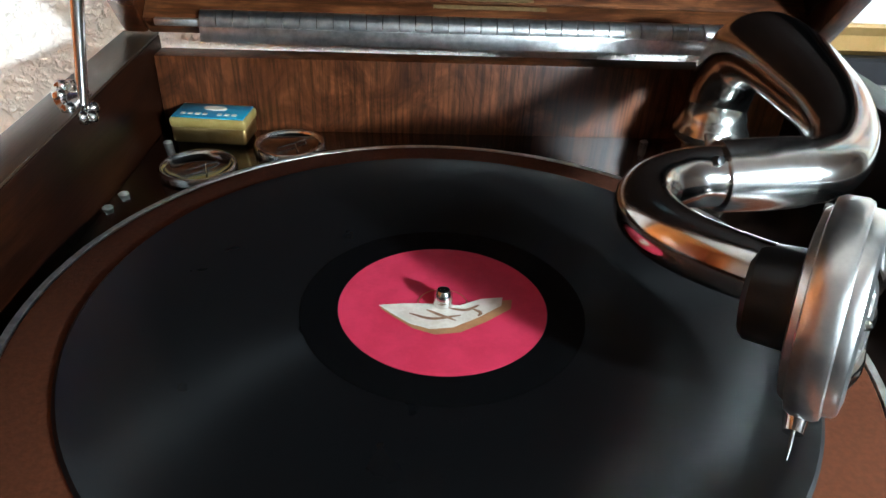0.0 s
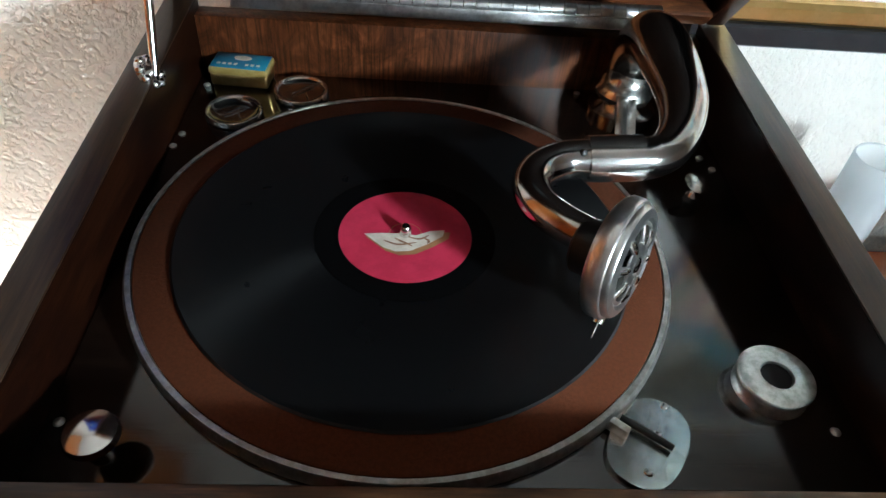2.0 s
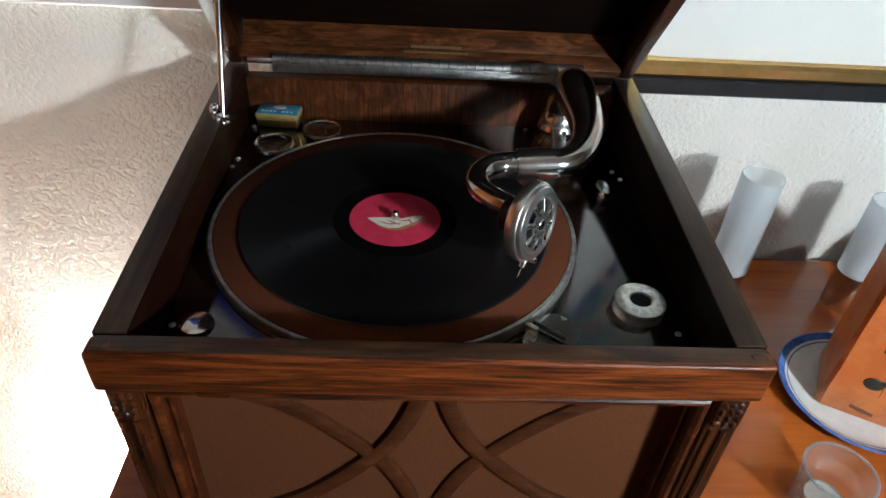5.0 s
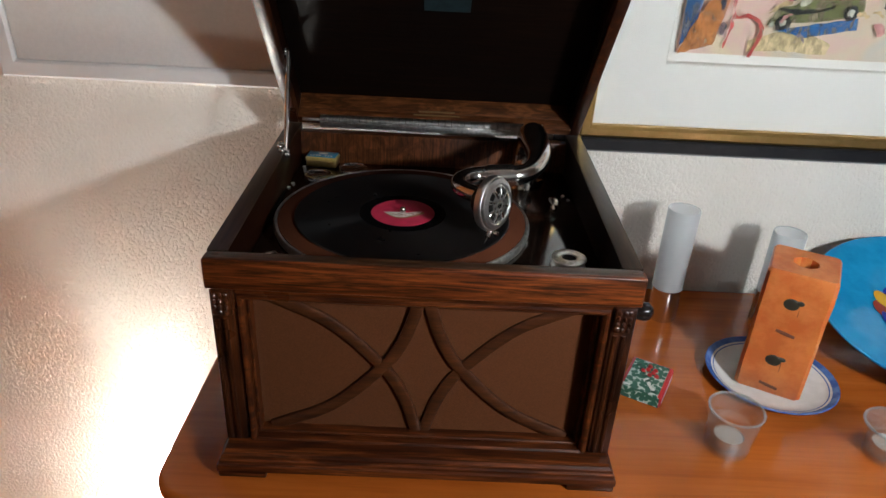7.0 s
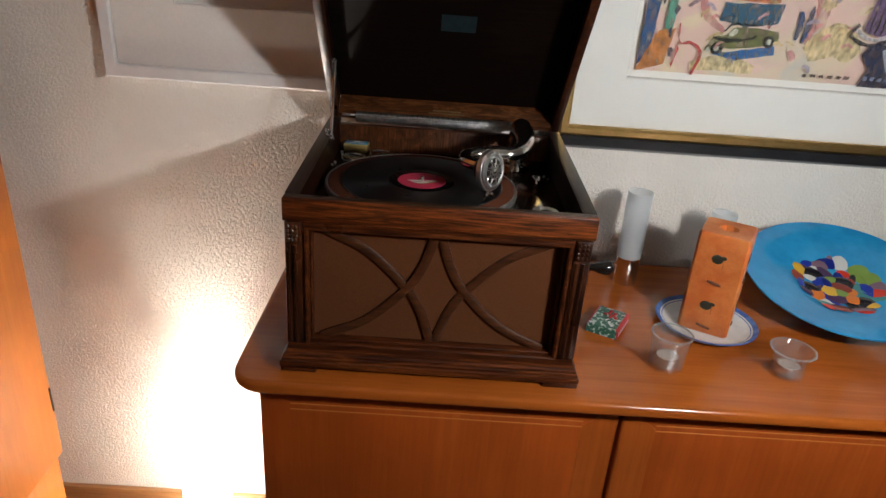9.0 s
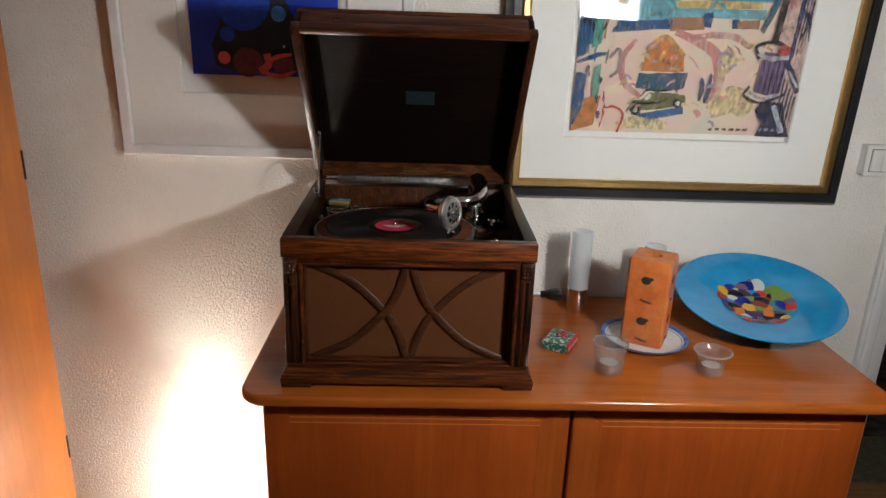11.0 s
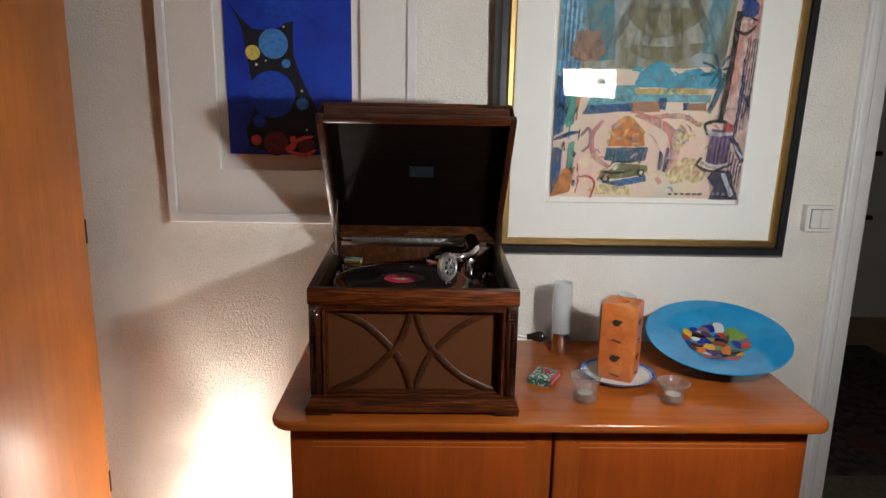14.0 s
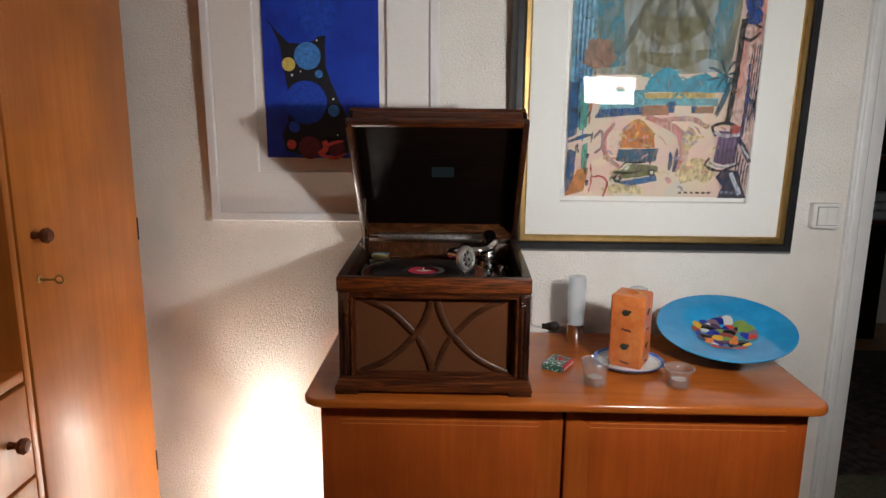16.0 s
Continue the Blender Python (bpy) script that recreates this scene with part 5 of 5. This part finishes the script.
    # arm clip
    clip = part("arm_clip", moved(lathe([(0, 0.0), (0.0045, 0.0), (0.0048, 0.0015), (0.0030, 0.0035), (0.0022, 0.006), (0.0022, 0.0095), (0, 0.0095)], 18), Matrix.Translation((0.2032, 0.2585, z))), chrome, g, "small nickel clip with a round cap")
    cap = lathe([(0, 0.0020), (0.0045, 0.0016), (0.0080, 0.0004), (0.0086, 0.0), (0.0080, -0.0005), (0.0040, -0.0010), (0, -0.0012)], 28)
    part("cap", moved(cap, Matrix.Translation((0.2040, 0.2600, z + 0.0100)) @ pose(0, 0, 0, 12, 8, 0)), polished_worn, clip)
    # needle dishes sunk into the board
    for x, y in ((-0.1055, 0.3290), (-0.0630, 0.3600)):
        d = part("needle_dish", moved(lathe([(0.0155, 0.0006), (0.0175, 0.0042), (0.0182, 0.0046), (0.0190, 0.0046), (0.0196, 0.0038), (0.0198, 0.0005), (0.0155, 0.0002)], 44, True), Matrix.Translation((x, y, z))), nickel_bright, g, "round nickel-rimmed needle dish")
        part("well", moved(lathe([(0, 0.0004), (0.010, 0.0006), (0.0150, 0.0016), (0.0165, 0.003), (0.0168, 0.0005), (0, 0.0002)], 40), Matrix.Translation((x, y, z))), dish_metal, d, "polished nickel hollow")
        for k in range(2):
            a = k * 1.3
            u = Vector((0.007 * math.cos(a), 0.007 * math.sin(a), 0))
            w = Vector((0.007 * math.cos(a + 1.3 + k), 0.007 * math.sin(a + 1.3 + k), 0))
            o = Vector((x, y, z + 0.0016 + 0.0002 * k))
            part("needle", tube([(*(o + u - w * 0.9), 0.0005), (*(o + u * 0.5), 0.0005), (*(o + w), 0.0003)], 6, 1), steel, d)
    # winding crank
    part("crank", tube([(GX1 - 0.004, 0.24, 0.935, 0.004), (GX1 + 0.022, 0.24, 0.934, 0.004), (GX1 + 0.0275, 0.24, 0.925, 0.0036), (GX1 + 0.0275, 0.24, 0.895, 0.0034), (GX1 + 0.0285, 0.24, 0.868, 0.0034), (GX1 + 0.035, 0.24, 0.857, 0.0034), (GX1 + 0.046, 0.24, 0.854, 0.0034), (GX1 + 0.06, 0.24, 0.854, 0.0034)], 12, 5), nickel_dull, g, "bent nickel winding crank")
    part("crank_handle", moved(lathe([(0, 0), (0.005, 0.0), (0.0058, 0.004), (0.0055, 0.008), (0.0085, 0.018), (0.0105, 0.029), (0.0095, 0.036), (0.005, 0.041), (0, 0.042)], 28), Matrix.Translation((GX1 + 0.055, 0.24, 0.854)) @ pose(0, 0, 0, 0, 90, 0) @ Matrix.Diagonal((1.25, 1.25, 1.06, 1))), black_gloss, g, "glossy black wooden crank knob")


gramophone()


def record():
    t = thing("record", CX, CY, DECK + 0.0115, "black shellac record with a crimson label on the turntable", "record")
    r = 0.1252
    ob = part("disc", lathe([(0, 0.0), (r - 0.001, 0.0), (r, 0.0009), (r - 0.0012, 0.0019), (r - 0.004, 0.0016), (0.048, 0.0016), (0.0465, 0.0013), (0.038, 0.0013), (0.0, 0.0013)], 128), shellac, t)
    part("run_out", lathe([(0.0374, 0.0014), (0.050, 0.0016), (0.0505, 0.00185), (0.0374, 0.00165)], 96, True), mat("smooth shellac", (0.003, 0.003, 0.0033), 0.12), t, "smooth black run-out band")
    label = speckled("crimson label paper", (0.50, 0.022, 0.066), (0.60, 0.034, 0.092), 70.0, 0.55)
    lab = part("label", lathe([(0.0037, 0.0014), (0.0372, 0.0014), (0.0372, 0.0017), (0.0037, 0.0017)], 64, True), label, t, "crimson paper label")
    part("label_ring", lathe([(0.0088, 0.0018), (0.0092, 0.0018), (0.0092, 0.00185), (0.0088, 0.00185)], 40, True), brass, lab, "thin gilt ring")

    def sheet(points, z):
        bm = bmesh.new()
        bm.faces.new([bm.verts.new((x, y, z)) for x, y in points])
        bm.normal_update()
        if bm.faces[:][0].normal.z < 0:
            bmesh.ops.reverse_faces(bm, faces=bm.faces[:])
        return bm
    emblem = [(-0.023, -0.001), (-0.018, -0.006), (-0.012, -0.0115), (-0.005, -0.0145), (0.003, -0.0135), (0.012, -0.008), (0.021, -0.001), (0.022, 0.004), (0.014, 0.003), (0.006, -0.001), (-0.004, 0.0), (-0.014, 0.0)]
    part("emblem_shade", sheet([(x * 1.06 + 0.002, y * 1.08 - 0.0015) for x, y in emblem], 0.0019), speckled("ochre print", (0.34, 0.17, 0.07), (0.42, 0.22, 0.09), 150.0, 0.6), lab)
    part("emblem", sheet(emblem, 0.0021), speckled("cream print", (0.62, 0.55, 0.46), (0.74, 0.68, 0.6), 220.0, 0.6), lab, "cream printed emblem")
    line = speckled("brown line print", (0.22, 0.11, 0.06), (0.32, 0.18, 0.10), 300.0, 0.6)
    for q, pts in enumerate((((-0.012, -0.006), (-0.004, -0.009), (0.006, -0.007)), ((0.002, -0.003), (0.008, -0.004), (0.013, -0.001)), ((-0.006, -0.004), (-0.002, -0.0065), (0.004, -0.010)), ((0.010, -0.003), (0.013, -0.0055), (0.012, -0.0075)))):
        part("emblem_line", sheet(stroke(pts, 0.0014, 0.6), 0.0023 + 0.00003 * q), line, lab)
    for ob in t.children:
        ob.matrix_parent_inverse = Matrix.Identity(4)


record()


def needle_tin():
    t = thing("needle_tin", -0.102, 0.364, DECK, "small gold tin with a blue printed lid on the motor board", "tin")
    m = Matrix.Translation((-0.1075, 0.3755, DECK)) @ pose(0, 0, 0, 0, 0, -5) @ Matrix.Diagonal((0.98, 0.8, 1.2, 1))
    part("body", moved(block(-0.0215, 0.0215, -0.014, 0.014, 0, 0.0085, 0.002, 3), m), brass, t, "gold lacquered body")
    lid = part("lid", moved(block(-0.022, 0.022, -0.0145, 0.0145, 0.0075, 0.0125, 0.0018, 3), m), speckled("gold lacquer", (0.5, 0.36, 0.1), (0.6, 0.45, 0.15), 90.0, 0.3, 0.6), t, "gold lid")
    part("blue_field", moved(block(-0.0205, 0.0205, -0.013, 0.013, 0.0123, 0.0131, 0.0003), m), speckled("blue tin print", (0.03, 0.17, 0.30), (0.04, 0.24, 0.36), 60.0, 0.35), lid, "blue printed field")
    cream = mat("cream tin print", (0.62, 0.56, 0.46), 0.4)
    bm = lathe([(0, 0.0135), (0.0055, 0.0135), (0.0056, 0.0131), (0, 0.0131)], 24)
    part("emblem", moved(moved(bm, Matrix.Translation((0.0005, 0.0045, 0)) @ Matrix.Diagonal((1.2, 0.7, 1, 1))), m), cream, lid, "cream oval emblem")
    for k in range(8):
        if k != 4:
            part("letter_bar", moved(block(-0.0165 + 0.0042 * k, -0.0140 + 0.0042 * k, -0.0085, -0.0055, 0.0131, 0.0134), m), cream, lid, "illegible printed lettering")


needle_tin()


# ---- things on the sideboard ----
def tea_light_tube(x, y, h, label):
    t = thing("candle_tube", x, y, TOP, label, "candle holder", group="frosted candle tubes")
    part("foot", moved(lathe([(0, 0), (0.0215, 0), (0.022, 0.001), (0.022, 0.054), (0.0205, 0.055), (0.0, 0.055)], 40), Matrix.Translation((x, y, TOP))), steel, t, "brushed steel foot")
    part("glass", moved(lathe([(0.0225, 0.054), (0.0232, h - 0.0015), (0.0225, h), (0.0212, h - 0.0015), (0.0205, 0.0555)], 40), Matrix.Translation((x, y, TOP))), frosted_mat, t, "frosted glass cylinder")


tea_light_tube(0.413, 0.368, 0.183, "frosted glass tube on a steel foot beside the gramophone")
tea_light_tube(0.574, 0.366, 0.154, "frosted glass tube on a steel foot behind the square candle")


def pattern_box():
    t = thing("matchbox", 0.343, 0.191, TOP, "small festive matchbox printed with holly leaves and berries", "matchbox")
    m = Matrix.Translation((0.343, 0.191, TOP)) @ pose(0, 0, 0, 0, 0, -29)
    w, d, h = 0.0265, 0.0360, 0.016
    green = mat("holly print", (0.02, 0.10, 0.06), 0.45)
    L = green.node_tree.links.new
    vo = node(green, "ShaderNodeTexVoronoi", Scale=190.0)
    L(coords(green, (1, 1, 1)), vo.inputs["Vector"])
    r = ramp(green, [(0.0, (0.02, 0.09, 0.06)), (0.60, (0.02, 0.11, 0.07)), (0.70, (0.42, 0.5, 0.44)), (1.0, (0.5, 0.55, 0.5))])
    L(vo.outputs[0], r.inputs[0])
    L(r.outputs[0], bsdf(green).inputs["Base Color"])
    leaf_green = mat("dark holly print", (0.012, 0.06, 0.035), 0.45)
    red = mat("red print", (0.42, 0.02, 0.02), 0.4)
    part("sleeve", moved(block(-w, w, -d, d, 0, h, 0.001), m), red, t, "red card sleeve")
    part("printed_top", moved(block(-w + 0.0035, w - 0.004, -d + 0.0002, d - 0.003, h - 0.001, h + 0.0008), m), green, t, "green holly print")
    part("printed_side", moved(block(-w + 0.0012, w - 0.0012, -d - 0.0006, -d + 0.001, 0.001, h - 0.0005), m), green, t, "green holly print")
    part("striking_side", moved(block(w - 0.001, w + 0.0012, -d + 0.002, d - 0.002, 0.002, h - 0.002), m), red, t)
    white = mat("white print", (0.62, 0.63, 0.6), 0.5)
    for k in range(7):
        u, v = 0.002 + 0.013 * math.cos(k * 2.4) * (0.3 + k / 9), 0.010 + 0.013 * math.sin(k * 2.4) * (0.3 + k / 9)
        part("berry", moved(lathe([(0, 0.0036), (0.0024, 0.0028), (0.0034, 0), (0, -0.0005)], 10), m @ Matrix.Translation((u, v, h + 0.0006))), red, t, "raised red berry")
    for k in range(10):
        u, v = -0.019 + 0.036 * ((k * 0.618) % 1), -0.030 + 0.056 * ((k * 0.377) % 1)
        leaf = lathe([(0.0055 * math.sin(q), -0.0006 * math.cos(q)) for q in [math.pi * j / 5 for j in range(6)]], 7)
        part("holly_leaf", moved(leaf, m @ Matrix.Translation((u, v, h + 0.0008)) @ pose(0, 0, 0, 0, 0, 47 * k) @ Matrix.Diagonal((1, 0.5, 1, 1))), white if k % 3 == 0 else leaf_green, t, "snowy printed leaf" if k % 3 == 0 else "dark green printed leaf")
    for k in range(6):
        part("edge_mark", moved(block(w + 0.0010, w + 0.0016, -d + 0.006 + 0.0105 * k, -d + 0.011 + 0.0105 * k, 0.0045, 0.0105), m), white, t)


pattern_box()


def square_candle():
    """Saucer and the tall square candle on it."""
    px, py = 0.518, 0.214
    s = thing("saucer", px, py, TOP, "white ceramic saucer with a blue rim under the square candle", "saucer")
    cer = speckled("glazed white ceramic", (0.58, 0.57, 0.54), (0.66, 0.65, 0.62), 30.0, 0.2)
    blue = speckled("blue glaze", (0.04, 0.09, 0.30), (0.09, 0.17, 0.42), 90.0, 0.2)
    part("dish", moved(lathe([(0, 0.003), (0.055, 0.003), (0.066, 0.005), (0.078, 0.0115), (0.0785, 0.010), (0.067, 0.002), (0.05, 0.0), (0, 0.0)], 64), Matrix.Translation((px, py, TOP))), cer, s)
    part("blue_rim", moved(lathe([(0.0765, 0.0108), (0.0785, 0.0122), (0.0835, 0.0148), (0.0848, 0.0140), (0.0838, 0.0125), (0.0785, 0.0098)], 64, True), Matrix.Translation((px, py, TOP))), blue, s, "blue glazed rim")
    part("blue_ring", moved(lathe([(0.0725, 0.0092), (0.0732, 0.0096), (0.0738, 0.0098), (0.0732, 0.0090)], 64, True), Matrix.Translation((px, py, TOP))), blue, s, "thin blue line")
    t = thing("square_candle", px, py, TOP + 0.003, "tall square orange wax candle with inlaid dark leaves", "candle")
    w = 0.0402
    hgt = 0.1775
    wx = speckled("translucent orange wax", (0.50, 0.125, 0.026), (0.60, 0.20, 0.055), 24.0, 0.35, 0, 0.25)
    b = bsdf(wx)
    b.inputs["Subsurface Weight"].default_value = 0.35
    b.inputs["Subsurface Radius"].default_value = (0.02, 0.007, 0.003)
    b.inputs["Subsurface Scale"].default_value = 0.5
    m = Matrix.Translation((0.5195, 0.2185, TOP + 0.0035)) @ pose(0, 0, 0, 0, 0, -29)
    bm = bmesh.new()
    lv = [0, 0.004, 0.03, 0.06, 0.086, 0.09, 0.094, 0.12, 0.145, hgt - 0.004, hgt]
    rings = []
    for z in lv:
        k = w - (0.0025 if z in (0, hgt) else 0) - (0.0007 if z == 0.09 else 0)
        c = 0.004
        pts = [(k - c, -k), (k, -k + c), (k, k - c), (k - c, k), (-k + c, k), (-k, k - c), (-k, -k + c), (-k + c, -k)]
        rings.append([bm.verts.new((x + 0.0016 * noise.noise((x * 60, y * 60, z * 40)), y + 0.0016 * noise.noise((x * 60 + 5, y * 60, z * 40)), z)) for x, y in pts])
    for a, q in zip(rings, rings[1:]):
        for i in range(8):
            bm.faces.new((a[i], a[(i + 1) % 8], q[(i + 1) % 8], q[i]))
    bm.faces.new(rings[0][::-1])
    # top with a round hollow
    top = rings[-1]
    hole = [bm.verts.new((0.016 * math.cos(a), 0.016 * math.sin(a), hgt)) for a in [2 * math.pi * (k + 0.5) / 8 - math.pi / 2 + math.pi / 8 * 0 for k in range(8)]]
    order = sorted(hole, key=lambda v: (math.atan2(v.co.y, v.co.x) - math.atan2(top[0].co.y, top[0].co.x)) % (2 * math.pi))
    for i in range(8):
        bm.faces.new((top[i], top[(i + 1) % 8], order[(i + 1) % 8], order[i]))
    low = [bm.verts.new((v.co.x * 0.9, v.co.y * 0.9, hgt - 0.02)) for v in order]
    for i in range(8):
        bm.faces.new((order[i], order[(i + 1) % 8], low[(i + 1) % 8], low[i]))
    bm.faces.new(low)
    bmesh.ops.recalc_face_normals(bm, faces=bm.faces[:])
    part("wax_block", moved(bm, m), wx, t, "orange wax block")
    leaf = mat("dark pressed leaf", (0.02, 0.02, 0.012), 0.5)
    stick = mat("brown cinnamon stick", (0.12, 0.035, 0.015), 0.6)
    for turn in (0, 90):
        f = m @ pose(0, 0, 0, 0, 0, turn)
        for z in (0.052, 0.136):
            blob = lathe([(0.0095 * math.sin(a), -0.0016 * math.cos(a)) for a in [math.pi * k / 8 for k in range(9)]], 18)
            part("leaf", moved(moved(blob, Matrix.Diagonal((1, 0.85, 1, 1))), f @ Matrix.Translation((-0.003, -w - 0.0002, z)) @ pose(0, 0, 0, 90, 0, 0)), leaf, t, "dark leaf")
            blob = lathe([(0.005 * math.sin(a), -0.0016 * math.cos(a)) for a in [math.pi * k / 8 for k in range(9)]], 14)
            part("leaf", moved(moved(blob, Matrix.Diagonal((1, 0.7, 1, 1))), f @ Matrix.Translation((0.006, -w - 0.0002, z + 0.004)) @ pose(0, 0, 0, 90, 0, 0)), leaf, t, "dark leaf")
            part("stem", moved(tube([(0.006, -w, z, 0.0005), (0.007, -w, z - 0.008, 0.0005), (0.007, -w, z - 0.015, 0.0004)], 6, 2), f), stick, t)
        for z in (0.012, 0.093):
            part("cinnamon_stick", moved(tube([(-0.011, -w + 0.0005, z + 0.003, 0.0022), (0.0, -w + 0.0003, z + 0.001, 0.0026), (0.0115, -w + 0.0005, z - 0.001, 0.0022)], 8, 2), f), stick, t, "small brown stick")


square_candle()


def votive(x, y, r0, r1, h, label, flare=False):
    t = thing("votive_glass", x, y, TOP, label, "candle glass", group="clear votive glasses")
    k = 0.0024
    q = r0 * 1.02 if flare else r0 * 0.6 + r1 * 0.4
    part("glass", moved(lathe([(0, 0), (r0 - 0.003, 0), (r0, 0.003), (q, h * 0.62), (q * 0.4 + r1 * 0.6, h * 0.86), (r1, h - 0.001), (r1 - k * 0.5, h), (r1 - k, h - 0.001), (q * 0.4 + r1 * 0.6 - k, h * 0.86), (q - k, h * 0.62), (r0 - k, 0.007), (r0 - 0.005, 0.005), (0, 0.005)], 44), Matrix.Translation((x, y, TOP))), glass_mat, t, "clear glass")
    ring = lathe([(r1 - 0.0012 + 0.0017 * math.cos(a), h + 0.0004 + 0.0013 * math.sin(a)) for a in [2 * math.pi * i / 8 for i in range(8)]], 44, True)
    part("rim", moved(ring, Matrix.Translation((x, y, TOP))), rim_mat, t, "thick rounded glass rim")
    c = thing("tea_light", x, y, TOP + 0.0055, "white tea light in a metal cup inside a glass", "candle", group="tea lights")
    part("cup", moved(lathe([(0, 0), (0.0165, 0), (0.0175, 0.0145), (0.0168, 0.0145), (0.016, 0.001)], 32), Matrix.Translation((x, y, TOP + 0.0055))), steel, c)
    part("wax", moved(lathe([(0, 0.0125), (0.012, 0.0122), (0.0163, 0.0128), (0.0163, 0.001), (0, 0.001)], 32), Matrix.Translation((x, y, TOP + 0.0055))), wax, c, "white wax")


votive(0.411, 0.082, 0.0255, 0.0315, 0.058, "clear conical votive glass with a tea light beside the saucer")
votive(0.598, 0.078, 0.0235, 0.0335, 0.046, "clear flared votive glass with a tea light", True)


def blue_bowl():
    c = Vector((0.780, 0.299, 0.812))       # underside of the tilted dish
    t = thing("glass_bowl", c.x, c.y, TOP, "large shallow turquoise glass bowl with a multicoloured centre", "bowl")
    m = Matrix.Translation(c) @ pose(0, 0, 0, 12.3, -3.7, 0)
    R = 0.1675
    turq = speckled("turquoise glass", (0.018, 0.23, 0.48), (0.028, 0.29, 0.57), 14.0, 0.08)
    prof_in = [(0, 0.006), (0.03, 0.0065), (0.06, 0.009), (0.078, 0.014), (0.1, 0.0215), (0.142, 0.030), (R - 0.002, 0.036)]
    prof_out = [(R, 0.035), (R - 0.001, 0.032), (0.145, 0.0255), (0.1, 0.0165), (0.07, 0.005), (0.05, 0.0), (0, 0.0)]
    part("dish", moved(lathe(prof_in + prof_out, 96), m), turq, t)
    rnd = random.Random(11)
    cols = [("cobalt", (0.01, 0.03, 0.28)), ("signal red", (0.50, 0.035, 0.02)), ("sun yellow", (0.62, 0.36, 0.03)), ("milk white", (0.5, 0.52, 0.5)),
            ("leaf green", (0.16, 0.26, 0.05)), ("aubergine", (0.05, 0.025, 0.07)), ("orange", (0.60, 0.16, 0.02)), ("smoke black", (0.015, 0.015, 0.02)), ("mauve", (0.16, 0.10, 0.14)), ("deep cobalt", (0.006, 0.015, 0.17)), ("sea green", (0.05, 0.2, 0.2)), ("brick", (0.22, 0.04, 0.025))]
    mats = [mat(n + " glass", q, 0.07) for n, q in cols]
    k = 0
    spots = []
    for ring, n in ((0.0, 1), (0.018, 6), (0.034, 11), (0.05, 16), (0.064, 20)):
        for i in range(n):
            a = 2 * math.pi * i / n + rnd.uniform(-0.2, 0.2) + ring * 30
            rr = ring + rnd.uniform(-0.006, 0.006)
            spots.append((rr * math.cos(a), rr * math.sin(a)))
    for x, y in spots:
        rr = math.hypot(x, y)
        z = float(np.interp(rr, [q[0] for q in prof_in], [q[1] for q in prof_in]))
        s = rnd.uniform(0.011, 0.025)
        bm = lathe([(s * math.sin(q), -0.0018 * math.cos(q)) for q in [math.pi * j / 6 for j in range(7)]], 12)
        slope = math.degrees(math.atan2(0.4 if rr > 0.055 else 0.12, 1))
        part("glass_chip", moved(moved(bm, pose(0, 0, 0, 0, 0, rnd.uniform(0, 180)) @ Matrix.Diagonal((1, rnd.uniform(0.45, 1), 1, 1))), m @ Matrix.Translation((x, y, z + rnd.uniform(0.0002, 0.0016))) @ Matrix.Rotation(math.atan2(y, x), 4, "Z") @ pose(0, 0, 0, 0, -slope, 0)), mats[rnd.randrange(len(mats))], t)
    part("foot_ring", moved(lathe([(0, 0.0), (0.052, 0), (0.05, 0.012), (0.046, 0.036), (0, 0.036)], 48), Matrix.Translation((c.x, c.y, TOP))), turq, t)


blue_bowl()
